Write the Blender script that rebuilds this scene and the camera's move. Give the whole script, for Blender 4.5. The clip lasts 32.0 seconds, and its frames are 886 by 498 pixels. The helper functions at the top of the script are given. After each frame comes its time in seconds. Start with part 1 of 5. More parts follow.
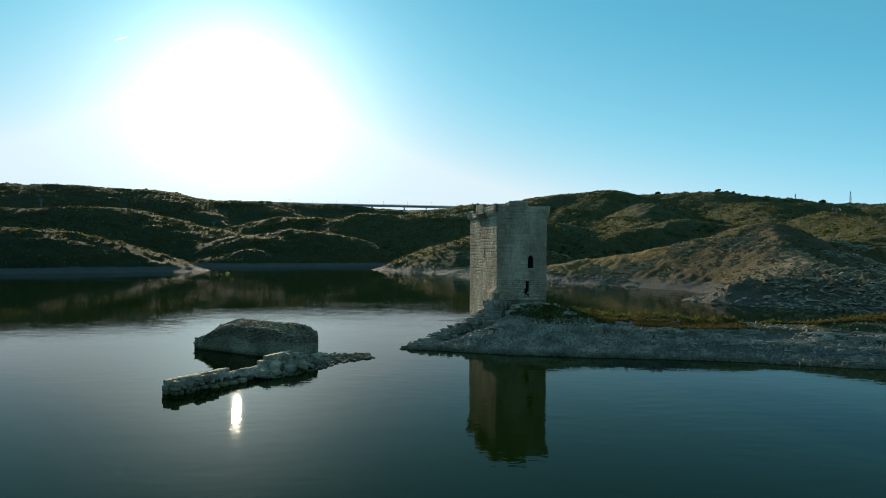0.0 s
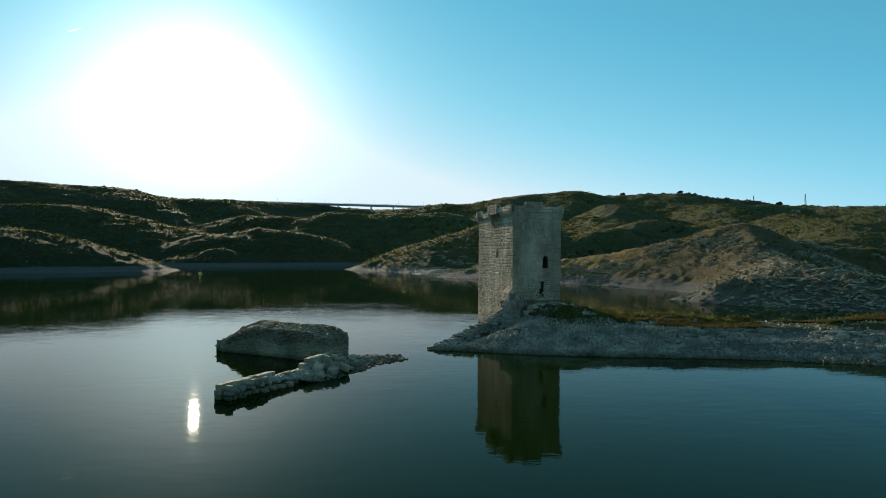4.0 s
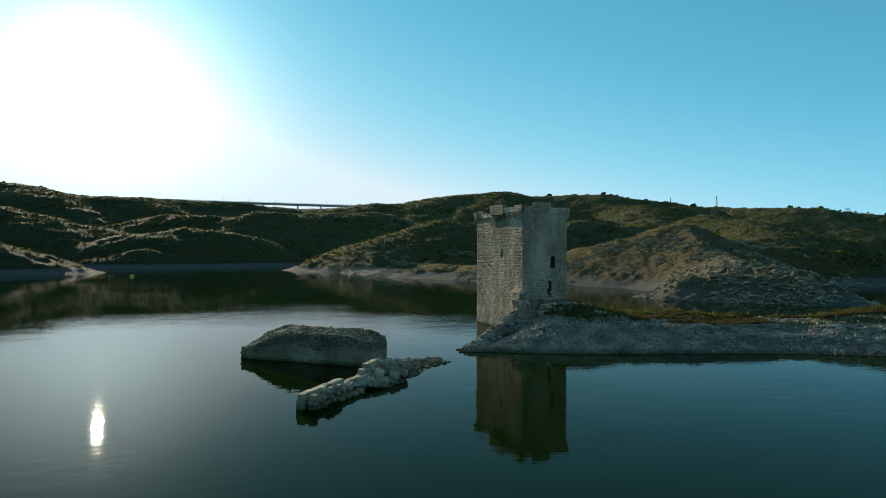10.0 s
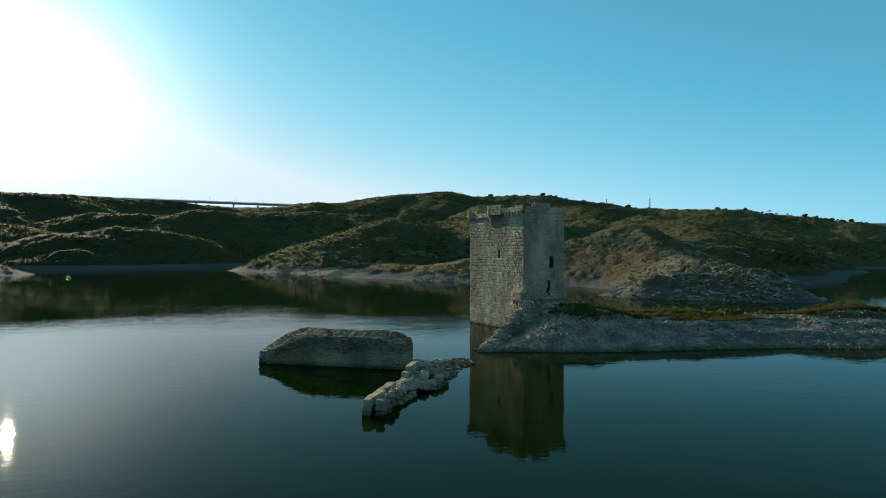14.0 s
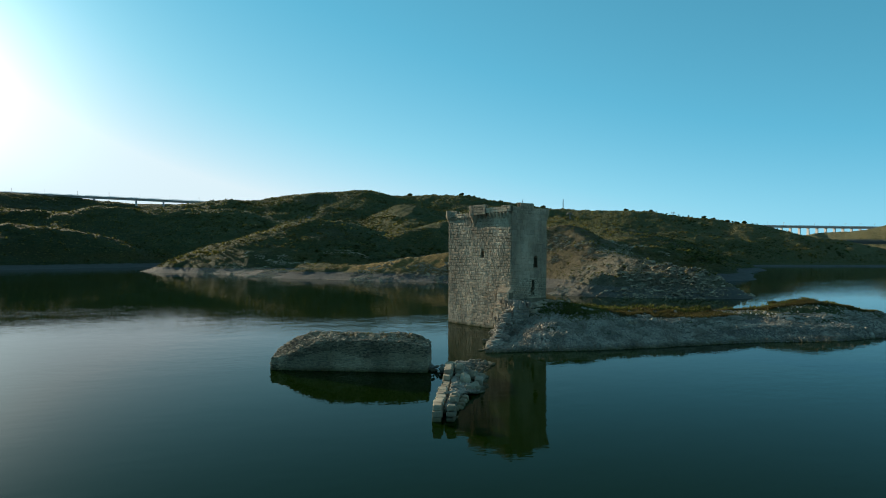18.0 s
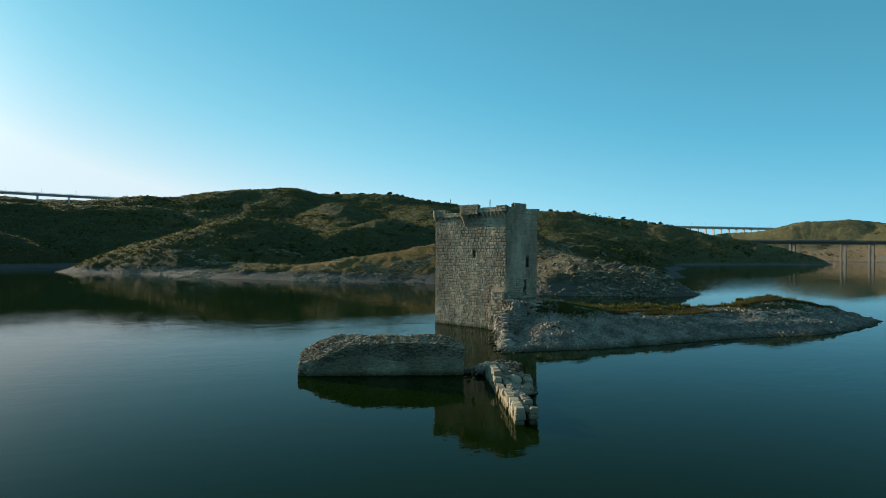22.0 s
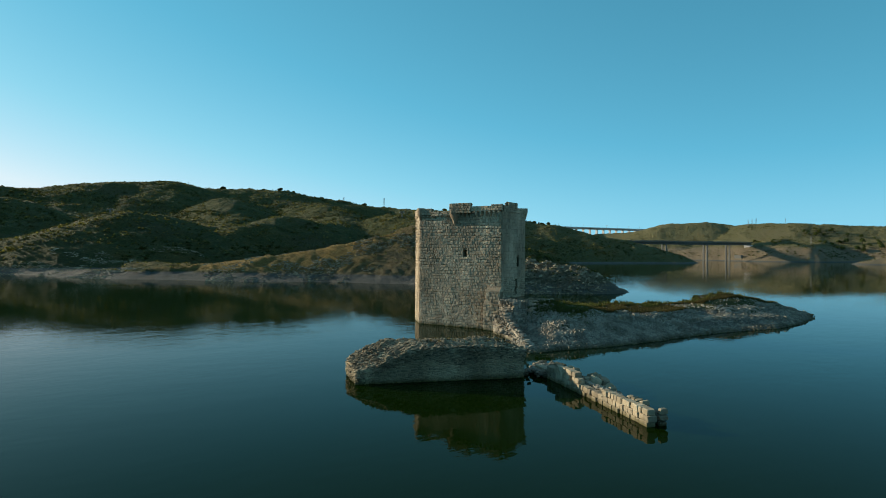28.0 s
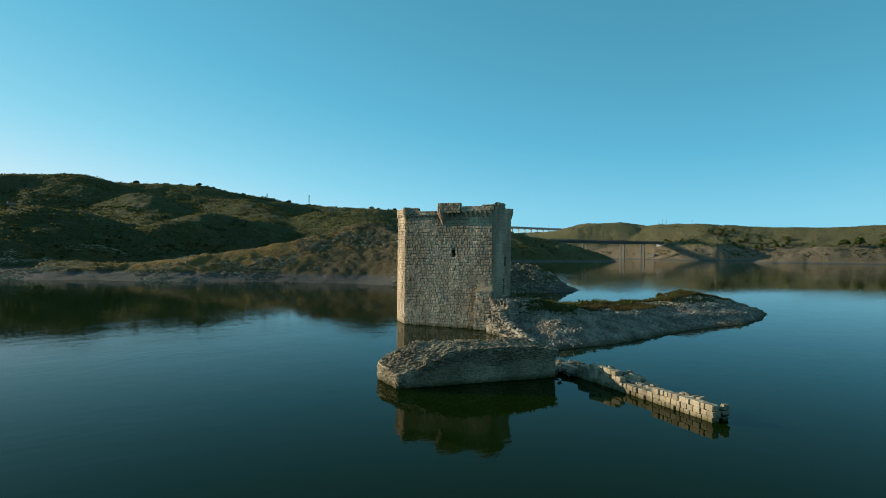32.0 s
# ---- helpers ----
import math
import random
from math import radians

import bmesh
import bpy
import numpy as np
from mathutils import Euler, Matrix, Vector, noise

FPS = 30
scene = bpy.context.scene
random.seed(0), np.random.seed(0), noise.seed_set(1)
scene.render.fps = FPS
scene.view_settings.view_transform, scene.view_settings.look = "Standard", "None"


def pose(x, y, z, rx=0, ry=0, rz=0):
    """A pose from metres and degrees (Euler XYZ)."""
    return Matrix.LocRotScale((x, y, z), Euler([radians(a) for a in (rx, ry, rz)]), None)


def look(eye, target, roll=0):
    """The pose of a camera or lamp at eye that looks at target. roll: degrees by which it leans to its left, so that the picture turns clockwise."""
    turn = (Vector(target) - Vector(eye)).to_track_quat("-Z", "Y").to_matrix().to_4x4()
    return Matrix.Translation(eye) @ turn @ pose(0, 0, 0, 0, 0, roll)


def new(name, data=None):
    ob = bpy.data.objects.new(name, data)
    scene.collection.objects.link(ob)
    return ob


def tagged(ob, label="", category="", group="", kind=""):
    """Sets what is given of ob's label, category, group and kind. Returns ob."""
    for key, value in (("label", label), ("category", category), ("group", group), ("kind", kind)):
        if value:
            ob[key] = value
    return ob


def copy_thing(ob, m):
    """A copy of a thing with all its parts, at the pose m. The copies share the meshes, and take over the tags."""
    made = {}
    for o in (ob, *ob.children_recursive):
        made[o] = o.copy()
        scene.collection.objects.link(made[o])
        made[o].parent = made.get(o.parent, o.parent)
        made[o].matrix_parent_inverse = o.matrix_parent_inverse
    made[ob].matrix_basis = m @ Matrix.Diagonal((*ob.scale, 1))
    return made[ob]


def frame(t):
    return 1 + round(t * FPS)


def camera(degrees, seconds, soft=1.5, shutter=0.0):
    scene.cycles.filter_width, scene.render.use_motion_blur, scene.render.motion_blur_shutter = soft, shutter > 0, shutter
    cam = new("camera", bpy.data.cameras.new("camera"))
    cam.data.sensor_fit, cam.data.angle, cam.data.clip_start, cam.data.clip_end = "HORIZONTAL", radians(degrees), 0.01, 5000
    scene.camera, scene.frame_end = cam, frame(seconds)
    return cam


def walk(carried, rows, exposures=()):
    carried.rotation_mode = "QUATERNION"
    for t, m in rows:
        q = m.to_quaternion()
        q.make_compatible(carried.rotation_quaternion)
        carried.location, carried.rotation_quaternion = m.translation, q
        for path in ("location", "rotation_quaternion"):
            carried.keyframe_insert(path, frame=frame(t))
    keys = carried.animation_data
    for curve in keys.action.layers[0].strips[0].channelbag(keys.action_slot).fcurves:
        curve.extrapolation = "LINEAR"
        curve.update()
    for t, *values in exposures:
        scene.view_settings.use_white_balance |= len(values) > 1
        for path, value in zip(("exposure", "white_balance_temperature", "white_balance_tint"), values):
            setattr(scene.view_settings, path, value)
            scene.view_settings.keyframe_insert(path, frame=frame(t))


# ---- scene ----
cam = camera(71.3, 32.0, soft=0.7)
PATH = [
    (0, (3.238, -2.623, 12.729), (3.1746, -0.6236, 12.7409), 0.42),
    (0.5, (2.236, -2.654, 12.724), (2.1860, -0.6549, 12.7355), 0.44),
    (1, (1.235, -2.649, 12.723), (1.1999, -0.6494, 12.7350), 0.42),
    (1.5, (0.216, -2.612, 12.728), (0.1955, -0.6128, 12.7401), 0.41),
    (2, (-0.840, -2.559, 12.736), (-0.8454, -0.5591, 12.7481), 0.42),
    (2.5, (-1.943, -2.500, 12.745), (-1.9317, -0.5009, 12.7564), 0.46),
    (3, (-3.078, -2.438, 12.753), (-3.0512, -0.4386, 12.7651), 0.50),
    (3.5, (-4.206, -2.358, 12.763), (-4.1632, -0.3581, 12.7744), 0.51),
    (5.5, (-8.655, -1.855, 12.787), (-8.5499, 0.1426, 12.7997), 0.48),
    (6, (-9.817, -1.713, 12.771), (-9.6918, 0.2835, 12.7834), 0.42),
    (6.5, (-11.011, -1.556, 12.750), (-10.8644, 0.4382, 12.7629), 0.37),
    (7, (-12.229, -1.371, 12.742), (-12.0581, 0.6213, 12.7546), 0.33),
    (7.5, (-13.445, -1.163, 12.747), (-13.2498, 0.8275, 12.7603), 0.33),
    (8, (-14.643, -0.942, 12.762), (-14.4235, 1.0457, 12.7747), 0.33),
    (8.5, (-15.820, -0.715, 12.775), (-15.5778, 1.2698, 12.7878), 0.30),
    (9, (-16.994, -0.475, 12.779), (-16.7293, 1.5074, 12.7920), 0.27),
    (9.5, (-18.184, -0.211, 12.776), (-17.8964, 1.7673, 12.7889), 0.27),
    (10, (-19.387, 0.063, 12.774), (-19.0768, 2.0382, 12.7867), 0.29),
    (10.5, (-20.596, 0.325, 12.778), (-20.2632, 2.2972, 12.7904), 0.30),
    (11, (-21.820, 0.575, 12.787), (-21.4648, 2.5438, 12.7989), 0.28),
    (11.5, (-23.071, 0.845, 12.799), (-22.6932, 2.8096, 12.8109), 0.26),
    (12, (-24.350, 1.171, 12.812), (-23.9494, 3.1303, 12.8243), 0.24),
    (12.5, (-25.652, 1.560, 12.821), (-25.2291, 3.5144, 12.8329), 0.22),
    (13, (-26.976, 1.992, 12.817), (-26.5268, 3.9408, 12.8295), 0.20),
    (13.5, (-28.319, 2.447, 12.800), (-27.8405, 4.3886, 12.8129), 0.20),
    (14, (-29.692, 2.933, 12.777), (-29.1772, 4.8658, 12.7896), 0.20),
    (14.5, (-31.091, 3.469, 12.762), (-30.5386, 5.3910, 12.7746), 0.20),
    (16.5, (-36.844, 5.976, 12.795), (-36.1569, 7.8543, 12.8071), 0.20),
    (17, (-38.246, 6.651, 12.815), (-37.5258, 8.5163, 12.8265), 0.20),
    (17.5, (-39.633, 7.347, 12.835), (-38.8796, 9.2002, 12.8463), 0.20),
    (18, (-41.005, 8.047, 12.847), (-40.2192, 9.8864, 12.8580), 0.20),
    (18.5, (-42.352, 8.737, 12.853), (-41.5359, 10.5628, 12.8633), 0.20),
    (19, (-43.662, 9.423, 12.855), (-42.8155, 11.2350, 12.8655), 0.20),
    (19.5, (-44.939, 10.131, 12.857), (-44.0642, 11.9296, 12.8666), 0.20),
    (20, (-46.218, 10.892, 12.859), (-45.3158, 12.6765, 12.8695), 0.20),
    (20.5, (-47.527, 11.717, 12.871), (-46.5962, 13.4873, 12.8810), 0.20),
    (21, (-48.852, 12.600, 12.893), (-47.8927, 14.3552, 12.9026), 0.20),
    (21.5, (-50.160, 13.525, 12.914), (-49.1722, 15.2639, 12.9234), 0.20),
    (22, (-51.430, 14.466, 12.920), (-50.4151, 16.1886, 12.9292), 0.21),
    (22.5, (-52.666, 15.411, 12.914), (-51.6238, 17.1173, 12.9229), 0.23),
    (23, (-53.873, 16.380, 12.918), (-52.8042, 18.0698, 12.9266), 0.24),
    (23.5, (-55.054, 17.402, 12.948), (-53.9589, 19.0750, 12.9565), 0.23),
    (24, (-56.217, 18.484, 12.996), (-55.0950, 20.1400, 13.0036), 0.21),
    (24.5, (-57.373, 19.579, 13.022), (-56.2256, 21.2164, 13.0297), 0.20),
    (26.5, (-61.929, 23.901, 12.911), (-60.6798, 25.4625, 12.9181), 0.33),
    (27, (-62.923, 25.021, 12.914), (-61.6489, 26.5624, 12.9209), 0.37),
    (27.5, (-63.872, 26.142, 12.916), (-62.5733, 27.6632, 12.9228), 0.40),
    (28, (-64.861, 27.264, 12.916), (-63.5378, 28.7641, 12.9225), 0.40),
    (28.5, (-65.897, 28.402, 12.925), (-64.5498, 29.8808, 12.9307), 0.41),
    (29, (-66.930, 29.558, 12.944), (-65.5588, 31.0146, 12.9495), 0.43),
    (29.5, (-67.908, 30.718, 12.969), (-66.5137, 32.1521, 12.9736), 0.47),
    (30, (-68.845, 31.865, 12.991), (-67.4267, 33.2754, 12.9962), 0.49),
    (30.5, (-69.786, 32.981, 13.010), (-68.3453, 34.3674, 13.0147), 0.51),
    (31, (-70.754, 34.047, 13.029), (-69.2906, 35.4092, 13.0338), 0.53),
    (31.5, (-71.739, 35.039, 13.057), (-70.2534, 36.3772, 13.0611), 0.54),
    (32, (-72.724, 35.928, 13.099), (-71.2169, 37.2438, 13.1018), 0.51),
]
walk(cam, [(t, look(eye, target, roll)) for t, eye, target, roll in PATH], [(0.0, 0.35), (32.0, 0.35)])

# ---- light: low sun ahead of the first view, clear sky ----
SUN_AZ, SUN_EL, SKY = -20.2, 14.0, 0.14
world = bpy.data.worlds.new("clear_sky")
scene.world = world
world.use_nodes = True
wn = world.node_tree.nodes
sky = wn.new("ShaderNodeTexSky")
sky.sky_type = "NISHITA"
sky.sun_disc = False
sky.sun_elevation, sky.sun_rotation = radians(SUN_EL), radians(SUN_AZ)
sky.altitude, sky.air_density, sky.dust_density, sky.ozone_density = 250, 1.0, 0.21, 3.0
wl = world.node_tree.links
bright = wn.new("ShaderNodeRGBToBW")
wl.new(sky.outputs[0], bright.inputs[0])
level = wn.new("ShaderNodeMath")
level.operation = "MULTIPLY"
level.inputs[1].default_value = SKY
wl.new(bright.outputs[0], level.inputs[0])
flat = wn.new("ShaderNodeMath")
flat.operation = "POWER"
flat.inputs[1].default_value = 0.72
wl.new(level.outputs[0], flat.inputs[0])
tone = wn.new("ShaderNodeValToRGB")
stops = ((0.0, (0.55, 0.64, 0.72)), (0.095, (0.45, 0.66, 0.80)), (0.142, (0.15, 0.68, 1.04)), (0.253, (0.175, 0.685, 0.99)), (0.356, (0.285, 0.69, 0.88)), (0.45, (0.44, 0.66, 0.76)), (0.54, (0.60, 0.635, 0.65)))
while len(tone.color_ramp.elements) < len(stops):
    tone.color_ramp.elements.new(0.5)
for el, (p, c) in zip(tone.color_ramp.elements, stops):
    el.position, el.color = p, (*c, 1)
top = wn.new("ShaderNodeMath")
top.operation = "MINIMUM"
top.inputs[1].default_value = 1.0
wl.new(flat.outputs[0], top.inputs[0])
half = wn.new("ShaderNodeMath")
half.operation = "MULTIPLY"
half.inputs[1].default_value = 0.5
wl.new(top.outputs[0], half.inputs[0])
wl.new(half.outputs[0], tone.inputs[0])
hue = wn.new("ShaderNodeMix")
hue.data_type, hue.blend_type = "RGBA", "MULTIPLY"
hue.inputs[0].default_value = 1.0
wl.new(tone.outputs[0], hue.inputs[6])
wl.new(top.outputs[0], hue.inputs[7])
# the bright haze round the sun: the dust's share of the same sky
haze = wn.new("ShaderNodeTexSky")
haze.sky_type, haze.sun_disc = "NISHITA", False
haze.sun_elevation, haze.sun_rotation = radians(SUN_EL), radians(SUN_AZ)
haze.altitude, haze.air_density, haze.dust_density, haze.ozone_density = 250, 0.0, 10.0, 0.0
haze_level = wn.new("ShaderNodeRGBToBW")
wl.new(haze.outputs[0], haze_level.inputs[0])
haze_part = wn.new("ShaderNodeMath")
haze_part.operation = "MULTIPLY"
haze_part.inputs[1].default_value = 1 / 130
wl.new(haze_level.outputs[0], haze_part.inputs[0])
haze_fall = wn.new("ShaderNodeMath")
haze_fall.operation = "POWER"
haze_fall.inputs[1].default_value = 2.8
wl.new(haze_part.outputs[0], haze_fall.inputs[0])
soft_haze = wn.new("ShaderNodeMix")
soft_haze.data_type, soft_haze.blend_type = "RGBA", "MULTIPLY"
soft_haze.inputs[0].default_value = 1.0
soft_haze.inputs[7].default_value = (0.55, 0.72, 0.69, 1)
wl.new(haze_fall.outputs[0], soft_haze.inputs[6])
whole = wn.new("ShaderNodeMix")
whole.data_type, whole.blend_type = "RGBA", "ADD"
whole.inputs[0].default_value = 1.0
wl.new(hue.outputs[2], whole.inputs[6])
wl.new(soft_haze.outputs[2], whole.inputs[7])
wl.new(whole.outputs[2], wn["Background"].inputs[0])
wn["Background"].inputs[1].default_value = 1.08
sun = new("sun", bpy.data.lights.new("sun", "SUN"))
sun.data.energy, sun.data.angle, sun.data.color = 4.7, radians(0.53), (1.0, 0.865, 0.62)
_a, _e = radians(SUN_AZ), radians(SUN_EL)
SUN_DIR = Vector((math.sin(_a) * math.cos(_e), math.cos(_a) * math.cos(_e), math.sin(_e)))
sun.matrix_world = look(SUN_DIR * 300, (0, 0, 0))


# ---- materials ----
def material(name):
    m = bpy.data.materials.new(name)
    m.use_nodes = True
    nt = m.node_tree
    return m, nt.nodes, nt.links, nt.nodes["Principled BSDF"]


def ramp(nodes, links, src, stops):
    r = nodes.new("ShaderNodeValToRGB")
    el = r.color_ramp.elements
    while len(el) < len(stops):
        el.new(0.5)
    for e, (pos, col) in zip(el, stops):
        e.position, e.color = pos, (*col, 1)
    links.new(src, r.inputs[0])
    return r.outputs[0]


def tex(nodes, links, kind, coord, scale, stretch=(1, 1, 1), **sockets):
    mp = nodes.new("ShaderNodeMapping")
    mp.inputs["Scale"].default_value = stretch
    links.new(coord, mp.inputs[0])
    n = nodes.new(kind)
    links.new(mp.outputs[0], n.inputs["Vector"])
    n.inputs["Scale"].default_value = scale
    for k, v in sockets.items():
        n.inputs[k].default_value = v
    return n.outputs[0]


def mix(nodes, links, fac, a, b, kind="MIX"):
    n = nodes.new("ShaderNodeMix")
    n.data_type, n.blend_type = "RGBA", kind
    for slot, v in ((0, fac), (6, a), (7, b)):
        if isinstance(v, bpy.types.NodeSocket):
            links.new(v, n.inputs[slot])
        else:
            n.inputs[slot].default_value = v if slot == 0 else (*v, 1)
    return n.outputs[2]


def math_node(nodes, links, op, a, b, clamp=False):
    n = nodes.new("ShaderNodeMath")
    n.operation, n.use_clamp = op, clamp
    for slot, v in ((0, a), (1, b)):
        if isinstance(v, bpy.types.NodeSocket):
            links.new(v, n.inputs[slot])
        else:
            n.inputs[slot].default_value = v
    return n.outputs[0]


def bump(nodes, links, bsdf, height, strength, dist):
    b = nodes.new("ShaderNodeBump")
    b.inputs["Strength"].default_value, b.inputs["Distance"].default_value = strength, dist
    links.new(height, b.inputs["Height"])
    links.new(b.outputs[0], bsdf.inputs["Normal"])
    return b


def position(nodes):
    return nodes.new("ShaderNodeNewGeometry").outputs["Position"]


def height_of(nodes, links, pos):
    s = nodes.new("ShaderNodeSeparateXYZ")
    links.new(pos, s.inputs[0])
    return s.outputs[2]


def stone_material(name, dark, light, vary=0.35, rough=0.9, grain=3.0, ring=True):
    """Weathered stone: grain, stains, a tint of its own for each block, and the green-brown mark that the water left."""
    m, n, l, b = material(name)
    pos = position(n)
    col = mix(n, l, tex(n, l, "ShaderNodeTexNoise", pos, grain, Detail=8.0, Roughness=0.7), dark, light)
    stain = ramp(n, l, tex(n, l, "ShaderNodeTexNoise", pos, 0.35, (1, 1, 0.35), Detail=6.0), [(0.38, (0.62, 0.6, 0.56)), (0.62, (1.08, 1.06, 1.02))])
    col = mix(n, l, 1.0, col, stain, "MULTIPLY")
    ob_rand = n.new("ShaderNodeObjectInfo").outputs["Random"]
    isl = n.new("ShaderNodeNewGeometry").outputs["Random Per Island"]
    rnd = math_node(n, l, "FRACT", math_node(n, l, "ADD", ob_rand, isl), 0.0)
    own = ramp(n, l, rnd, [(0.0, (1 - vary, 1 - vary, 1 - vary)), (0.5, (1, 0.97, 0.92)), (1.0, (1 + vary * 0.6, 1 + vary * 0.55, 1 + vary * 0.45))])
    col = mix(n, l, 1.0, col, own, "MULTIPLY")
    if ring:
        z = height_of(n, l, pos)
        zz = math_node(n, l, "ADD", z, math_node(n, l, "MULTIPLY", tex(n, l, "ShaderNodeTexNoise", pos, 0.8), 0.5))
        wet = ramp(n, l, math_node(n, l, "MULTIPLY", zz, 0.5), [(0.12, (0.28, 0.29, 0.18)), (0.42, (1, 1, 1))])
        col = mix(n, l, 1.0, col, wet, "MULTIPLY")
    l.new(col, b.inputs["Base Color"])
    b.inputs["Roughness"].default_value = rough
    b.inputs["Specular IOR Level"].default_value = 0.25
    bump(n, l, b, tex(n, l, "ShaderNodeTexNoise", pos, grain * 2.5, Detail=8.0, Roughness=0.75), 0.6, 0.06)
    return m


STONE = stone_material("tower_stone", (0.36, 0.288, 0.212), (0.69, 0.578, 0.45), vary=0.2)
STONE_SMOOTH = stone_material("dressed_stone", (0.33, 0.255, 0.187), (0.64, 0.515, 0.395), vary=0.14)
MORTAR = stone_material("old_mortar", (0.14, 0.11, 0.075), (0.29, 0.235, 0.165), vary=0.05)
BLOCK = stone_material("pale_ashlar", (0.24, 0.202, 0.15), (0.53, 0.452, 0.345), vary=0.3)
RUBBLE = stone_material("rubble_stone", (0.19, 0.174, 0.15), (0.43, 0.395, 0.345), vary=0.34, grain=5.0)
BRICKY = stone_material("rough_masonry", (0.26, 0.222, 0.158), (0.54, 0.465, 0.345), vary=0.3, grain=4.0)
BROWN_RUBBLE = stone_material("lichened_rubble", (0.13, 0.108, 0.078), (0.40, 0.34, 0.255), vary=0.55, grain=5.0)
ROCK = stone_material("slate_rock", (0.17, 0.15, 0.108), (0.48, 0.42, 0.31), vary=0.3, grain=0.9, ring=False)


def ground_material(name, near):
    m, n, l, b = material(name)
    pos = position(n)
    z = height_of(n, l, pos)
    big = tex(n, l, "ShaderNodeTexNoise", pos, 0.012, Detail=6.0, Roughness=0.6)
    mid = tex(n, l, "ShaderNodeTexNoise", pos, 0.07, Detail=8.0, Roughness=0.7)
    fine = tex(n, l, "ShaderNodeTexNoise", pos, 0.6, Detail=8.0, Roughness=0.75)
    speck = tex(n, l, "ShaderNodeTexNoise", pos, 2.6, (1, 1, 2.0), Detail=6.0, Roughness=0.7)
    fine = ramp(n, l, math_node(n, l, "ADD", math_node(n, l, "MULTIPLY", fine, 0.5), math_node(n, l, "MULTIPLY", speck, 0.5)), [(0.36, (0, 0, 0)), (0.64, (1, 1, 1))])
    grass = mix(n, l, fine, (0.066, 0.062, 0.024), (0.200, 0.172, 0.070))
    scrub = mix(n, l, fine, (0.032, 0.040, 0.015), (0.120, 0.126, 0.050))
    spots = tex(n, l, "ShaderNodeTexNoise", pos, 0.33, Detail=5.0, Roughness=0.65)
    mid2 = math_node(n, l, "ADD", math_node(n, l, "MULTIPLY", mid, 0.6), math_node(n, l, "MULTIPLY", spots, 0.4))
    cover = mix(n, l, ramp(n, l, mid2, [(0.41, (0, 0, 0)), (0.55, (1, 1, 1))]), grass, scrub)
    earth = mix(n, l, fine, (0.070, 0.060, 0.032), (0.150, 0.122, 0.068))
    cover = mix(n, l, ramp(n, l, big, [(0.52, (0, 0, 0)), (0.68, (0.8, 0.8, 0.8))]), cover, earth)
    strata = tex(n, l, "ShaderNodeTexNoise", pos, 0.5, (0.25, 0.25, 3.0), Detail=8.0, Roughness=0.75)
    shore = mix(n, l, strata, (0.12, 0.112, 0.10), (0.34, 0.318, 0.28)) if near else mix(n, l, strata, (0.09, 0.09, 0.083), (0.22, 0.215, 0.198))
    zz = math_node(n, l, "ADD", z, math_node(n, l, "MULTIPLY", math_node(n, l, "SUBTRACT", mid, 0.5), 7.0 if near else 2.2))
    if near:
        line = ramp(n, l, math_node(n, l, "MULTIPLY", zz, 0.1), [(0.17, (0, 0, 0)), (0.28, (1, 1, 1))])
    else:
        sep = n.new("ShaderNodeSeparateXYZ")
        l.new(pos, sep.inputs[0])
        steep = ramp(n, l, math_node(n, l, "MULTIPLY", sep.outputs[0], 0.001), [(0.28, (0, 0, 0)), (0.42, (0.17, 0.17, 0.17))])
        line = ramp(n, l, math_node(n, l, "ADD", math_node(n, l, "MULTIPLY", zz, 0.1), steep), [(0.27, (0, 0, 0)), (0.33, (1, 1, 1))])
    if not near:
        gold = ramp(n, l, math_node(n, l, "MULTIPLY", zz, 0.05), [(0.22, (0, 0, 0)), (0.34, (1, 1, 1)), (0.5, (1, 1, 1)), (0.75, (0, 0, 0))])
        where = ramp(n, l, tex(n, l, "ShaderNodeTexNoise", pos, 0.018, Detail=4.0), [(0.47, (0, 0, 0)), (0.58, (0.6, 0.6, 0.6))])
        cover = mix(n, l, math_node(n, l, "MULTIPLY", gold, where), cover, mix(n, l, fine, (0.085, 0.058, 0.017), (0.21, 0.145, 0.045)))
        # thin stony turf on the hill beyond the tower, thick dark scrub and painted shade on the slopes behind it
        here = n.new("ShaderNodeVectorMath")
        here.operation = "DISTANCE"
        here.inputs[1].default_value = (105, 252, 12)
        l.new(pos, here.inputs[0])
        turf = math_node(n, l, "ADD", math_node(n, l, "MULTIPLY", here.outputs["Value"], 0.01), math_node(n, l, "MULTIPLY", mid, 0.5))
        turf = ramp(n, l, turf, [(0.80, (0.85, 0.85, 0.85)), (1.15, (0, 0, 0))])
        cover = mix(n, l, turf, cover, mix(n, l, fine, (0.088, 0.072, 0.040), (0.27, 0.215, 0.125)))
        beyond = n.new("ShaderNodeVectorMath")
        beyond.operation = "DISTANCE"
        beyond.inputs[1].default_value = (165, 262, 10)
        l.new(pos, beyond.inputs[0])
        # scrub tint that also puts the back slopes' shade into the colour
        scrub_shade = ramp(n, l, math_node(n, l, "MULTIPLY", beyond.outputs["Value"], 0.001), [(0.13, (1, 1, 1)), (0.21, (0.86, 0.95, 0.88)), (0.62, (0.92, 1.0, 0.92)), (0.85, (1, 1, 1))])
        cover = mix(n, l, 1.0, cover, scrub_shade, "MULTIPLY")
        # the meadow of golden grass above the cove behind the tower
        off = n.new("ShaderNodeVectorMath")
        off.operation = "DISTANCE"
        off.inputs[1].default_value = (78, 300, 12)
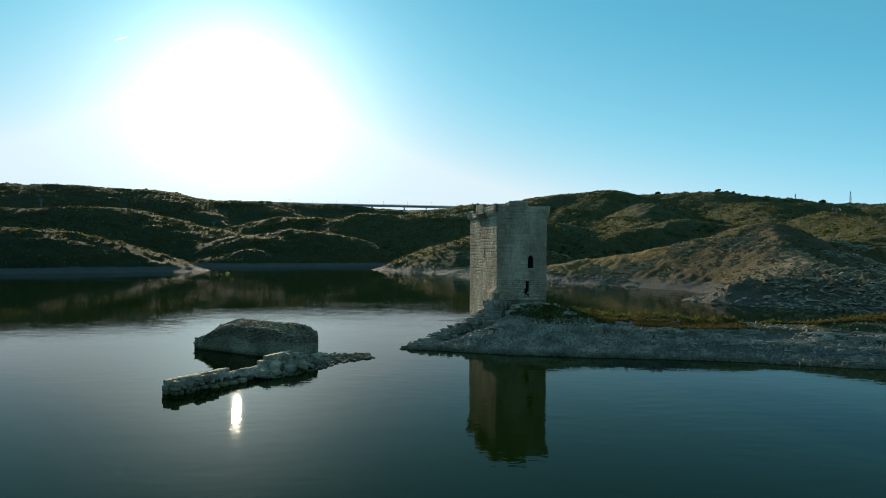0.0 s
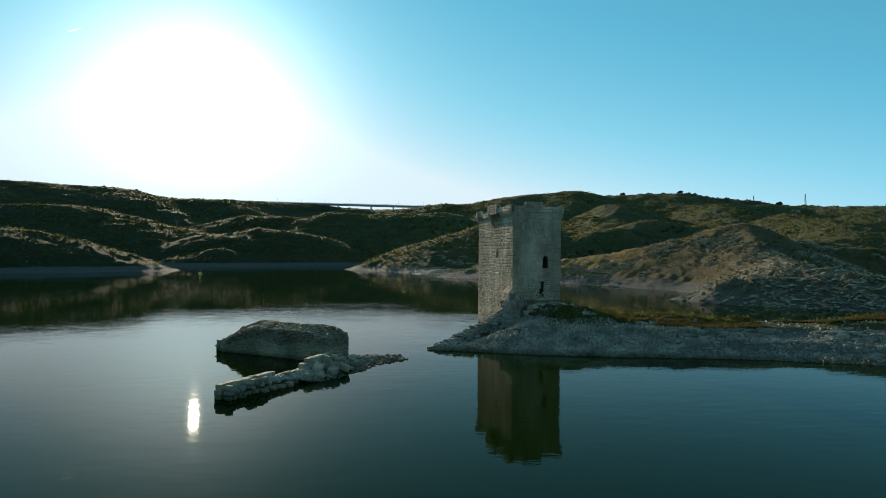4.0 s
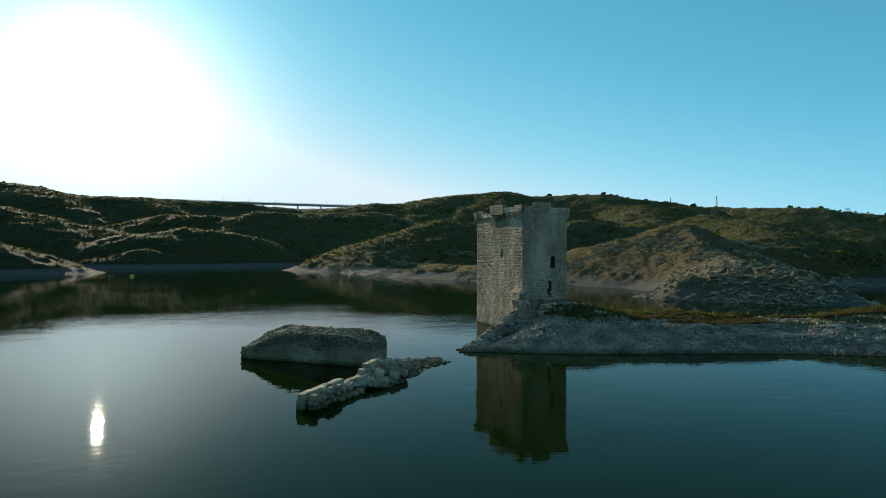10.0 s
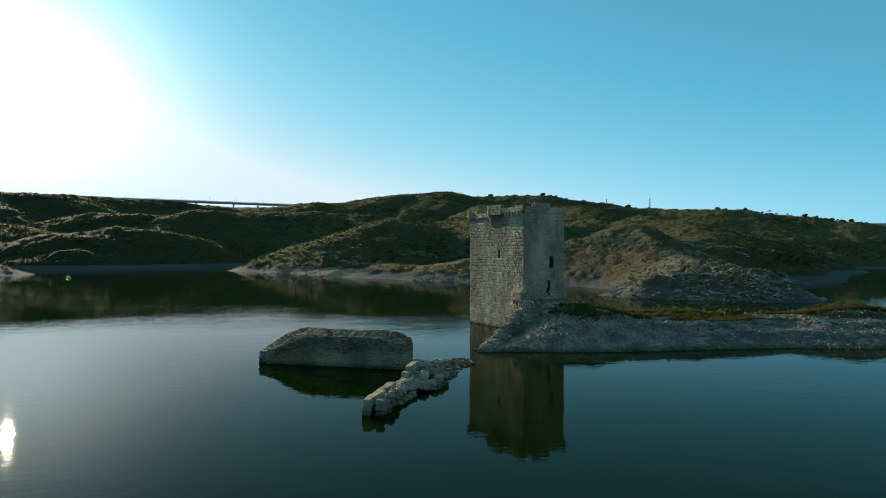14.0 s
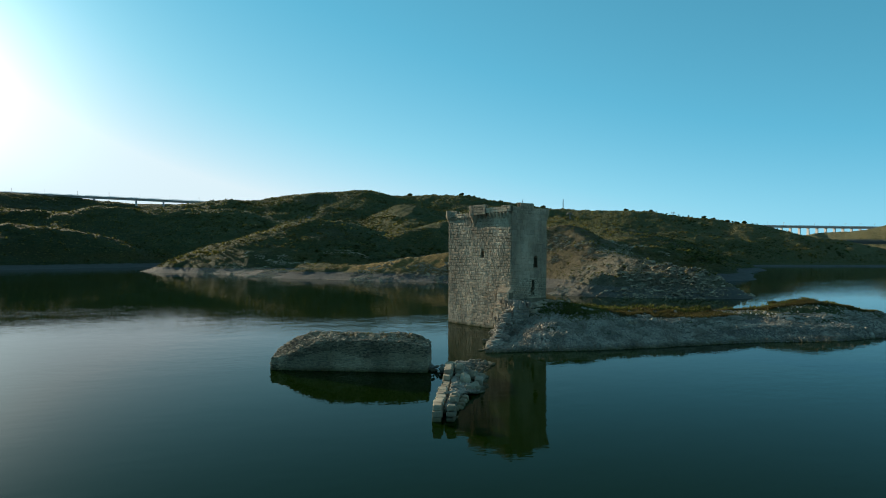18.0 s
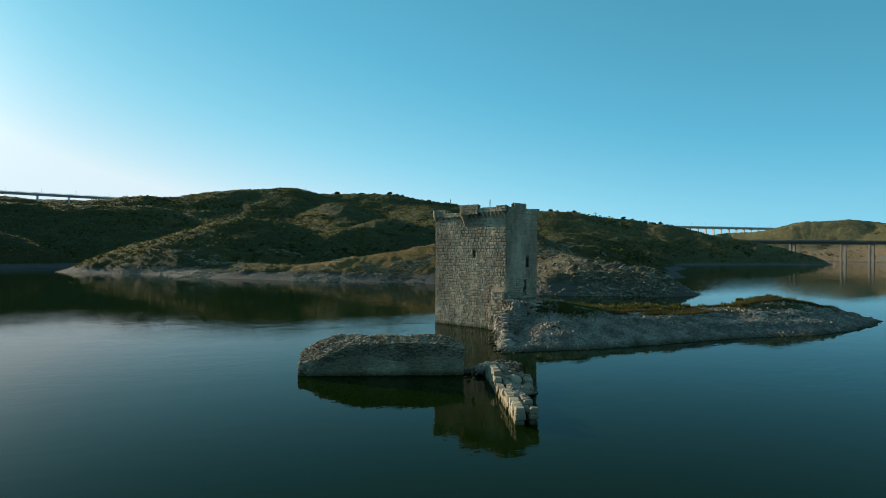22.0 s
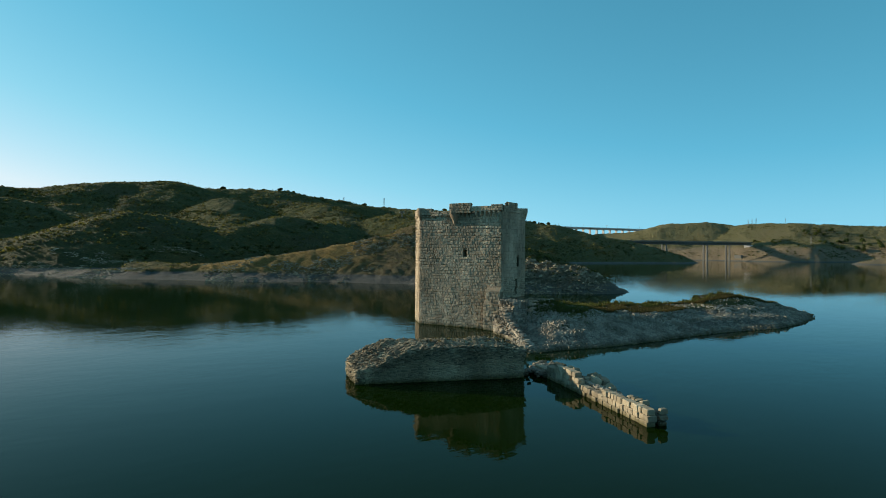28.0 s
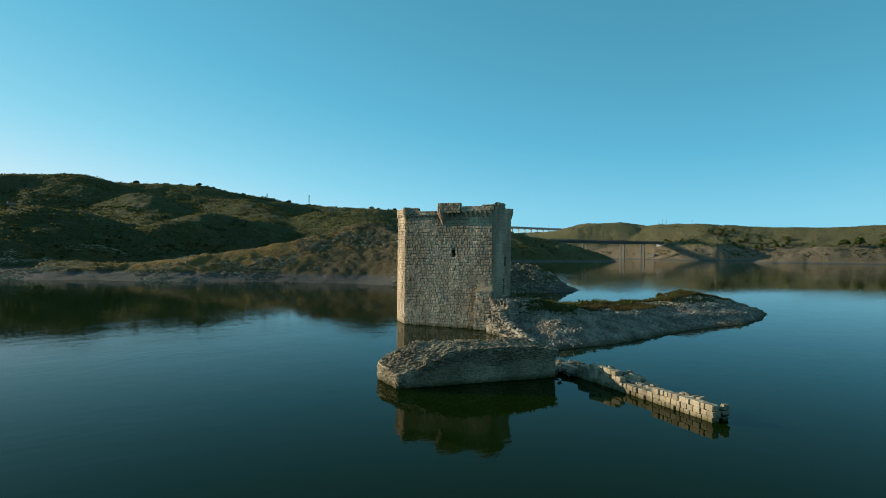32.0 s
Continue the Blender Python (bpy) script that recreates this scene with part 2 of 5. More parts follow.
        l.new(pos, off.inputs[0])
        meadow = math_node(n, l, "ADD", math_node(n, l, "MULTIPLY", off.outputs["Value"], 0.01), math_node(n, l, "MULTIPLY", mid, 0.5))
        meadow = math_node(n, l, "MULTIPLY", ramp(n, l, meadow, [(0.62, (0.9, 0.9, 0.9)), (0.9, (0, 0, 0))]), ramp(n, l, math_node(n, l, "MULTIPLY", zz, 0.05), [(0.17, (0, 0, 0)), (0.22, (1, 1, 1))]))
        cover = mix(n, l, meadow, cover, mix(n, l, fine, (0.16, 0.10, 0.028), (0.42, 0.28, 0.085)))
        # paler dry pasture on the far eastern hills; nearer, its colour lifts the shaded slopes
        east = n.new("ShaderNodeSeparateXYZ")
        l.new(pos, east.inputs[0])
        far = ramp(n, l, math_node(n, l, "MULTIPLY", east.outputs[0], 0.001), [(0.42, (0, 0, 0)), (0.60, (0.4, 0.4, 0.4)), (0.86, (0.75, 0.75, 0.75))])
        # western cover darkened in its colour to dull the sunlit ridge rims
        west_dim = ramp(n, l, math_node(n, l, "ADD", math_node(n, l, "MULTIPLY", east.outputs[0], 0.001), 0.5), [(0.30, (0.52, 0.58, 0.53)), (0.52, (1, 1, 1))])
        cover = mix(n, l, 1.0, cover, west_dim, "MULTIPLY")
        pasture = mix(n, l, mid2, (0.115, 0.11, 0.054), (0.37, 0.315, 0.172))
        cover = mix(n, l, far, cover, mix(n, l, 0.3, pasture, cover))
        # bare earth banks below the far pastures
        bank_z = ramp(n, l, math_node(n, l, "MULTIPLY", zz, 0.02), [(0.40, (0.9, 0.9, 0.9)), (0.52, (0, 0, 0))])
        cover = mix(n, l, math_node(n, l, "MULTIPLY", ramp(n, l, far, [(0.5, (0, 0, 0)), (0.75, (1, 1, 1))]), bank_z), cover, mix(n, l, strata, (0.15, 0.115, 0.076), (0.38, 0.295, 0.205)))
        # bare slate on the spur beyond the tower
        away = n.new("ShaderNodeVectorMath")
        away.operation = "DISTANCE"
        away.inputs[1].default_value = (104, 170, 6)
        l.new(pos, away.inputs[0])
        bare = math_node(n, l, "ADD", math_node(n, l, "MULTIPLY", away.outputs["Value"], 0.01), math_node(n, l, "MULTIPLY", mid, 0.5))
        slate = mix(n, l, math_node(n, l, "ADD", math_node(n, l, "MULTIPLY", strata, 0.6), math_node(n, l, "MULTIPLY", fine, 0.4)), (0.12, 0.108, 0.08), (0.50, 0.44, 0.335))
        slaty = ramp(n, l, bare, [(0.42, (0.85, 0.85, 0.85)), (0.68, (0, 0, 0))])
        cover = mix(n, l, slaty, cover, slate)
        shore = mix(n, l, slaty, shore, slate)
    relief = mix(n, l, 0.5, fine, mid)
    if near:
        vor = n.new("ShaderNodeTexVoronoi")
        vor.feature = "F1"
        vor.inputs["Scale"].default_value = 6.5
        l.new(pos, vor.inputs["Vector"])
        # shade in the gaps between stones, put into the shore colour
        gap_shade = ramp(n, l, vor.outputs["Distance"], [(0.15, (1.15, 1.15, 1.15)), (0.6, (0.66, 0.66, 0.66))])
        own = ramp(n, l, height_of(n, l, vor.outputs["Color"]), [(0.1, (0.75, 0.75, 0.75)), (0.9, (1.2, 1.18, 1.15))])
        shore = mix(n, l, 1.0, mix(n, l, 1.0, shore, gap_shade, "MULTIPLY"), own, "MULTIPLY")
        relief = math_node(n, l, "SUBTRACT", relief, vor.outputs["Distance"])
    col = mix(n, l, line, shore, cover)
    l.new(col, b.inputs["Base Color"])
    b.inputs["Roughness"].default_value = 0.95
    b.inputs["Specular IOR Level"].default_value = 0.12
    bump(n, l, b, relief, 1.0, 2.2 if not near else 0.25)
    return m


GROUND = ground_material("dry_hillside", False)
NEAR_GROUND = ground_material("stony_bank", True)


def leaf_material(name, dark, light, thin=0.3):
    m, n, l, b = material(name)
    pos = position(n)
    isl = n.new("ShaderNodeNewGeometry").outputs["Random Per Island"]
    col = mix(n, l, isl, dark, light)
    col = mix(n, l, 1.0, col, ramp(n, l, tex(n, l, "ShaderNodeTexNoise", pos, 0.05), [(0.35, (0.7, 0.75, 0.7)), (0.65, (1.2, 1.1, 1.0))]), "MULTIPLY")
    l.new(col, b.inputs["Base Color"])
    b.inputs["Roughness"].default_value = 0.8
    b.inputs["Specular IOR Level"].default_value = 0.2
    lit = n.new("ShaderNodeBsdfTranslucent")
    l.new(mix(n, l, 1.0, col, (1.5, 1.45, 0.8), "MULTIPLY"), lit.inputs[0])
    blend = n.new("ShaderNodeMixShader")
    blend.inputs[0].default_value = thin
    l.new(b.outputs[0], blend.inputs[1])
    l.new(lit.outputs[0], blend.inputs[2])
    l.new(blend.outputs[0], n["Material Output"].inputs[0])
    return m


SCRUB = leaf_material("scrub_leaves", (0.038, 0.046, 0.017), (0.18, 0.168, 0.066))
OAK = leaf_material("oak_leaves", (0.025, 0.032, 0.012), (0.085, 0.095, 0.036))
BUSH = leaf_material("shrub_leaves", (0.036, 0.046, 0.018), (0.115, 0.122, 0.050))
POPLAR = leaf_material("tree_leaves", (0.06, 0.082, 0.026), (0.17, 0.19, 0.070))
GRASS = leaf_material("green_grass", (0.034, 0.046, 0.014), (0.135, 0.142, 0.046), 0.3)
STRAW = leaf_material("dry_grass", (0.05, 0.045, 0.02), (0.135, 0.11, 0.046), 0.26)
BARK = stone_material("bark", (0.05, 0.04, 0.03), (0.12, 0.09, 0.07), ring=False)


def plain_material(name, dark, light, rough=0.7, scale=0.4, metal=0.0):
    m, n, l, b = material(name)
    pos = position(n)
    l.new(mix(n, l, tex(n, l, "ShaderNodeTexNoise", pos, scale, Detail=6.0), dark, light), b.inputs["Base Color"])
    b.inputs["Roughness"].default_value, b.inputs["Metallic"].default_value = rough, metal
    return m


PIER_CONCRETE = plain_material("grey_concrete", (0.10, 0.098, 0.09), (0.17, 0.165, 0.15))
DARK_CONCRETE = plain_material("stained_concrete", (0.06, 0.06, 0.055), (0.12, 0.12, 0.11))
CONCRETE = plain_material("weathered_concrete", (0.34, 0.34, 0.34), (0.48, 0.48, 0.48))
STEEL = plain_material("galvanised_steel", (0.12, 0.125, 0.13), (0.2, 0.205, 0.21), 0.6, 2.0, 0.3)
BUOY_PAINT = plain_material("buoy_paint", (0.75, 0.55, 0.06), (0.85, 0.65, 0.1), 0.4, 2.0)


def water_material():
    m, n, l, b = material("lake_water")
    pos = position(n)
    b.inputs["Base Color"].default_value = (0.0046, 0.0130, 0.0003, 1)
    b.inputs["IOR"].default_value = 1.265
    calm = ramp(n, l, tex(n, l, "ShaderNodeTexNoise", pos, 0.006, (1.0, 2.6, 1.0), Detail=3.0), [(0.40, (0.5, 0.5, 0.5)), (0.62, (1.6, 1.6, 1.6))])
    small = tex(n, l, "ShaderNodeTexNoise", pos, 0.9, (0.5, 1.0, 1.0), Detail=4.0, Roughness=0.5)
    swell = tex(n, l, "ShaderNodeTexNoise", pos, 0.22, (0.6, 1.0, 1.0), Detail=2.0)
    h = math_node(n, l, "ADD", math_node(n, l, "MULTIPLY", small, 0.02), math_node(n, l, "MULTIPLY", swell, 0.026))
    tiny = tex(n, l, "ShaderNodeTexNoise", pos, 3.0, (0.8, 1.0, 1.0), Detail=2.0)
    h = math_node(n, l, "ADD", h, math_node(n, l, "MULTIPLY", tiny, 0.0042))
    streak = ramp(n, l, tex(n, l, "ShaderNodeTexNoise", pos, 0.0034, (1.0, 4.5, 1.0), Detail=3.0), [(0.54, (0, 0, 0)), (0.70, (1.5, 1.5, 1.5))])
    h = math_node(n, l, "MULTIPLY", math_node(n, l, "MULTIPLY", h, 0.58), math_node(n, l, "ADD", calm, streak))
    bump(n, l, b, h, 1.0, 1.0)
    b.inputs["Roughness"].default_value = 0.015
    b.inputs["Specular IOR Level"].default_value = 0.09
    return m


WATER = water_material()


# ---- mesh helpers ----
def mesh_of(name, verts, faces, mat, smooth=False):
    me = bpy.data.meshes.new(name)
    me.from_pydata([tuple(v) for v in verts], [], faces)
    me.materials.append(mat)
    if smooth:
        me.polygons.foreach_set("use_smooth", [True] * len(me.polygons))
    me.update()
    return me


def hang(name, me, parent=None, label="", at=None):
    """One mesh object under a thing or a part, its data in world metres unless at is given."""
    ob = new(name, me)
    ob.parent = parent
    if at is not None:
        ob.matrix_basis = at
    if label:
        ob["label"] = label
    return ob


def empty(name, at=(0, 0, 0)):
    ob = new(name)
    ob.empty_display_size = 0.5
    ob.location = at
    return ob


class Soup:
    """Gathers many small pieces into one mesh."""

    def __init__(self):
        self.v, self.f, self.n = [], [], 0

    def add(self, verts, faces):
        self.v.extend(verts)
        k = self.n
        self.f.extend([tuple(i + k for i in f) for f in faces])
        self.n += len(verts)

    def mesh(self, name, mat, smooth=False):
        return mesh_of(name, self.v, self.f, mat, smooth)


# value noise on a lattice
_lat = np.random.RandomState(7).rand(256, 256)


def vnoise(x, y):
    xi, yi = np.floor(x).astype(int), np.floor(y).astype(int)
    fx, fy = x - xi, y - yi
    fx, fy = fx * fx * (3 - 2 * fx), fy * fy * (3 - 2 * fy)
    a, b = _lat[xi & 255, yi & 255], _lat[(xi + 1) & 255, yi & 255]
    c, d = _lat[xi & 255, (yi + 1) & 255], _lat[(xi + 1) & 255, (yi + 1) & 255]
    return (a * (1 - fx) + b * fx) * (1 - fy) + (c * (1 - fx) + d * fx) * fy - 0.5


def fbm(x, y, octaves=5, gain=0.5):
    s, amp, out = 1.0, 1.0, 0
    for k in range(octaves):
        out = out + amp * vnoise(x * s + 17.3 * k, y * s - 9.1 * k)
        s, amp = s * 2.03, amp * gain
    return out


# ---- hills: ridge lines (x, y, height) with the fall of their flanks ----
RIDGES = [
    (0.30, 30, [(-903, 700, 109), (-723, 820, 109), (-589, 926, 110), (-494, 980, 112), (-464, 995, 104), (-425, 1012, 99.4), (-358, 1037, 97.4), (-328, 1100, 100), (-255, 1180, 103.5), (-190, 1182, 100), (-150, 1180, 95)]),
    (0.35, 32, [(-623, 600, 50.9), (-467, 647, 54.9), (-385, 676, 60), (-346, 674, 52.9), (-301, 673, 43.8), (-238, 655, 30.7)]),
    (0.42, 24, [(-363, 365, 25.6), (-286, 383, 26.2), (-262, 388, 26.7), (-243, 388, 21.1), (-198, 379, 6.97)]),
    (0.45, 22, [(-231, 551, 8.48), (-205, 593, 28.7), (-167, 615, 36.4), (-134, 623, 32.2), (-98, 610, 18.6), (-62, 594, 5.45)]),
    (0.50, 14, [(-212, 516, 7.17), (-182, 527, 15.1), (-160, 534, 9.49)]),
    (0.33, 20, [(-236, 814, 59), (-154, 782, 52.9), (-119, 788, 61), (-67, 774, 59), (11, 797, 66.1)]),
    (0.25, 30, [(-423, 1500, 109), (-289, 1470, 113), (-156, 1489, 115), (-47, 1496, 115), (147, 1500, 112)]),
    (0.30, 25, [(-28, 897, 74.1), (29, 917, 84.8), (114, 930, 96.4), (219, 934, 108), (262, 921, 100), (315, 904, 101), (363, 884, 102), (403, 868, 93.9), (446, 847, 89.3), (496, 807, 78.2), (529, 727, 71.1), (560, 700, 70.8)]),
    (0.36, 15, [(560, 700, 70.8), (589, 673, 64.8), (607, 626, 60), (621, 580, 50.9), (625, 543, 39.8), (660, 476, 24.6), (673, 435, 9.29)]),
    (0.40, 18, [(-36, 412, -1.5), (-20, 437, 9.5), (5, 464, 23.5), (58, 508, 38.5), (85, 527, 37.1), (130, 544, 29.1), (187, 620, 45.9), (223, 720, 71.1)]),
    (0.40, 22, [(63, 429, 11.5), (104, 468, 25.6), (143, 500, 34.2), (188, 523, 41.8), (228, 520, 36.8), (297, 600, 48.9), (347, 740, 76.2)]),
    (0.28, 6, [(10, 440, 6), (30, 400, 5.5), (48, 330, 6.5), (64, 296, 9)]),
    (0.30, 5, [(-14, 418, 2.4), (8, 346, 3.8), (18, 326, 4.2), (36, 314, 5), (58, 304, 7), (68, 280, 6)]),
    (0.48, 6, [(64, 291, 10.5), (91, 276, 15.9), (107, 266, 19), (123, 261, 23.3), (130, 258, 23)]),
    (0.40, 6, [(130, 258, 23), (138, 256, 19.1), (147, 255, 13.5)]),
    (0.35, 10, [(162, 286, 18.1), (174, 285, 19.5), (187, 280, 18.6), (227, 330, 22.6), (297, 440, 38.8), (327, 560, 50.9)]),
    (0.30, 8, [(197, 330, 18.6), (251, 348, 13.9), (293, 349, 11.8), (377, 376, 1.41)]),
    (0.60, 3, [(69, 170, 1.81), (78, 166, 5.45), (84, 163.4, 6.86), (92, 158, 5.45), (104, 153, 6.46)]),
    (0.50, 4, [(130, 258, 23), (125, 246, 20.6), (112, 205, 13), (105, 172, 9.49), (104, 153, 6.66), (107, 145, 2.92), (116, 145, 0.703)]),
    (0.42, 30, [(1221, 900, 55.9), (1221, 800, 61), (1250, 748, 77.6), (1285, 680, 80.2), (1311, 622, 72.1), (1286, 548, 76.2), (1261, 468, 73.1), (1285, 388, 66.6), (1309, 273, 63.4), (1323, 169, 64.5), (1320, -200, 60)]),
    (0.40, 9, [(835, 250, 5.35), (860, 229, 13.3), (895, 202, 23.6), (924, 136, 24.6), (960, -100, 28)]),
    (0.62, 8, [(985, 602, 3), (1003, 575, 19), (1020, 540, 27), (1022, 505, 30), (1012, 462, 28), (1100, 470, 34), (1250, 470, 50)]),
    (0.7, 8, [(1003, 446, 25), (1002, 405, 25), (988, 372, 21), (978, 356, 6)]),
    (0.4, 8, [(1002, 405, 25), (1120, 400, 30), (1250, 420, 50)]),
    (0.20, 40, [(-903, 700, 101), (-800, 200, 61), (-650, -350, 55), (-150, -700, 70), (500, -650, 60), (1320, -200, 60)]),
]


def ridge_height(x, y, k, r, pts):
    best = np.full(x.shape, -1e3)
    for (ax, ay, az), (bx, by, bz) in zip(pts, pts[1:]):
        ux, uy = bx - ax, by - ay
        t = np.clip(((x - ax) * ux + (y - ay) * uy) / (ux * ux + uy * uy), 0, 1)
        d = np.hypot(x - ax - t * ux, y - ay - t * uy)
        best = np.maximum(best, az + t * (bz - az) - k * (np.sqrt(d * d + r * r) - r))
    return best


def land_height(x, y):
    soft = 1.2
    wx = x + 14 * fbm(x / 70 + 3, y / 70, 3)
    wy = y + 14 * fbm(x / 70 - 8, y / 70 + 5, 3)
    total = np.exp(np.full(x.shape, -9.0) / soft)
    for k, r, pts in RIDGES:
        near = pts[0][1] < 300 or pts[0][0] in (10, -14)
        h = ridge_height(x if near else wx, y if near else wy, k, r, pts)
        total = total + np.exp(np.clip(h, -60, 200) / soft)
    h = soft * np.log(total)
    up = np.clip(h / 18, 0, 1)
    close = 1 - 0.6 * np.exp(-(((x - 115) / 70) ** 2 + ((y - 230) / 90) ** 2))
    h = h + up * (3.4 * fbm(x / 60, y / 60, 4) + 1.3 * close * fbm(x / 13 + 5, y / 13, 3)) + np.clip((h - 1) / 3, 0, 1) * 0.7 * fbm(x / 2.6, y / 2.6, 2) + np.clip((h + 2) / 5, 0, 1) * (1.1 * close * fbm(x / 6, y / 6, 4) + 0.8 * fbm(x / 22 + 9, y / 22, 2))
    # beds of slate that stand out of the spur beyond the tower
    spur = np.exp(-(((x - 106) / 26) ** 2 + ((y - 178) / 34) ** 2)) * np.clip((h - 1) / 3, 0, 1)
    bed = (0.42 * x + 0.9 * y + 0.9 * h) / 5.2 + 0.9 * fbm(x / 18, y / 18, 3)
    h = h + spur * 1.5 * (bed - np.floor(bed) - 0.5) * (0.6 + fbm(x / 7 + 4, y / 7, 3))
    # broken beds of rock on the point and along its foot
    rocky = np.exp(-(((x - 98) / 24) ** 2 + ((y - 160) / 20) ** 2)) * np.clip((h + 0.5) / 2, 0, 1)
    crag = fbm((0.95 * x + 0.3 * y) / 11, (0.95 * y - 0.3 * x) / 3.2, 4)
    h = h + rocky * (1.5 - 5.0 * np.abs(crag)) * 0.75
    # the exposed shore lies flatter than the slopes above it
    low = np.clip(h, -8, 5)
    return np.where(h < 5, low * np.where(low > 0, 0.62 + 0.076 * low, 1.0), h)


def hills():
    cx, cy = -25.0, 10.0
    az = np.concatenate([np.arange(-180, -48, 4.0), np.arange(-48, 96, 0.14), np.arange(96, 180, 4.0)])
    rad = np.concatenate([[0.0, 60], np.geomspace(120, 1700, 330), np.geomspace(1760, 4400, 14)])
    A, R = np.meshgrid(np.radians(az), rad, indexing="ij")
    X, Y = cx + R * np.sin(A), cy + R * np.cos(A)
    Z = land_height(X, Y)
    na, nr = X.shape
    me = bpy.data.meshes.new("ground")
    idx = np.arange(na * nr).reshape(na, nr)
    a, b = idx, np.roll(idx, -1, axis=0)
    quads = np.stack([a[:, :-1], a[:, 1:], b[:, 1:], b[:, :-1]], axis=-1).reshape(-1, 4)
    me.vertices.add(na * nr)
    me.vertices.foreach_set("co", np.stack([X, Y, Z], axis=-1).reshape(-1).astype(np.float32))
    me.loops.add(quads.size)
    me.loops.foreach_set("vertex_index", quads.reshape(-1).astype(np.int32))
    me.polygons.add(len(quads))
    me.polygons.foreach_set("loop_start", (np.arange(len(quads)) * 4).astype(np.int32))
    me.polygons.foreach_set("use_smooth", [True] * len(quads))
    me.materials.append(GROUND)
    me.update(calc_edges=True)
    me.validate()
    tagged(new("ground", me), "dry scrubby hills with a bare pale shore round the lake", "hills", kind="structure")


hills()
w = 4400.0
tagged(new("water", mesh_of("water", [(-w, -w, 0), (w, -w, 0), (w, w, 0), (-w, w, 0)], [(0, 1, 2, 3)], WATER)), "dark still reservoir water with fine ripples", "water", kind="structure")


# ---- stones ----
def pillow(w, h, d, rnd, rough=0.12):
    """A wall stone: x along the wall, y outwards, z up, from the origin's corner; its face stands proud and is worn at the rim."""
    j = lambda s: rnd.uniform(-s, s)
    a = min(w, h) * rough
    v = []
    for y, inset, jit in ((-0.12, 0.0, 0.0), (d * 0.45, 0.0, a * 0.35), (d, a, a * 0.6)):
        for cx, cz in ((0, 0), (1, 0), (1, 1), (0, 1)):
            v.append((cx * w + (inset if cx == 0 else -inset) + j(jit), y + (j(d * 0.14) if y > 0 else 0), cz * h + (inset if cz == 0 else -inset) + j(jit)))
    f = [(8, 9, 10, 11)]
    for k in (0, 4):
        for i in range(4):
            f.append((k + i, k + (i + 1) % 4, k + 4 + (i + 1) % 4, k + 4 + i))
    return v, f


def boulder(size, rnd, flat=0.7):
    """An angular broken stone of about 20 faces."""
    g = (1 + 5 ** 0.5) / 2
    base = [(-1, g, 0), (1, g, 0), (-1, -g, 0), (1, -g, 0), (0, -1, g), (0, 1, g), (0, -1, -g), (0, 1, -g), (g, 0, -1), (g, 0, 1), (-g, 0, -1), (-g, 0, 1)]
    f = [(0, 11, 5), (0, 5, 1), (0, 1, 7), (0, 7, 10), (0, 10, 11), (1, 5, 9), (5, 11, 4), (11, 10, 2), (10, 7, 6), (7, 1, 8), (3, 9, 4), (3, 4, 2), (3, 2, 6), (3, 6, 8), (3, 8, 9), (4, 9, 5), (2, 4, 11), (6, 2, 10), (8, 6, 7), (9, 8, 1)]
    sx, sy, sz = size * rnd.uniform(0.7, 1.3), size * rnd.uniform(0.6, 1.1), size * flat * rnd.uniform(0.7, 1.2)
    m = Euler((rnd.uniform(-0.4, 0.4), rnd.uniform(-0.4, 0.4), rnd.uniform(0, 6.3))).to_matrix()
    v = []
    for p in base:
        q = Vector([c / 1.9 for c in p]) * rnd.uniform(0.75, 1.2)
        q = m @ Vector((q.x * sx, q.y * sy, q.z * sz))
        v.append((q.x * 0.5, q.y * 0.5, q.z * 0.5))
    return v, f


def worn_block(w, h, d, rnd, worn=1.0):
    """A squared block with knocked-off corners, about its middle. worn: how far they are gone."""
    v, f = [], []
    k, e = 0.5 - 0.16 * worn, 0.04 + 0.05 * worn
    for z, g in ((-0.5, 1 - 0.16 * worn), (-0.5 + 0.18 * worn, 1.0), (0.5 - 0.2 * worn, 0.985), (0.5, 1 - 0.2 * worn)):
        for x, y in ((-0.5, -k), (-k, -0.5), (k, -0.5), (0.5, -k), (0.5, k), (k, 0.5), (-k, 0.5), (-0.5, k)):
            v.append((x * w * g * rnd.uniform(1 - e, 1 + e), y * d * g * rnd.uniform(1 - e, 1 + e), z * h * rnd.uniform(1 - e * 0.8, 1 + e * 0.8)))
    for k in range(3):
        f += [(k * 8 + i, k * 8 + (i + 1) % 8, k * 8 + 8 + (i + 1) % 8, k * 8 + 8 + i) for i in range(8)]
    return v, f + [tuple(range(7, -1, -1)), tuple(range(24, 32))]


def chip(size, rnd):
    """A small flat stone of six corners."""
    a = rnd.uniform(0, 6.3)
    c, s = math.cos(a), math.sin(a)
    v = []
    for dx, dy, dz in ((-1, -0.6, 0), (1, -0.7, 0), (0.9, 0.7, 0), (-0.8, 0.6, 0), (-0.5, -0.3, 1), (0.6, -0.2, 1.1), (0.4, 0.4, 0.9), (-0.5, 0.3, 0.8)):
        x, y, z = dx * size * rnd.uniform(0.3, 0.6), dy * size * rnd.uniform(0.3, 0.6), (dz - 0.35) * size * rnd.uniform(0.25, 0.5)
        v.append((x * c - y * s, x * s + y * c, z))
    return v, [(3, 2, 1, 0), (4, 5, 6, 7), (0, 1, 5, 4), (1, 2, 6, 5), (2, 3, 7, 6), (3, 0, 4, 7)]


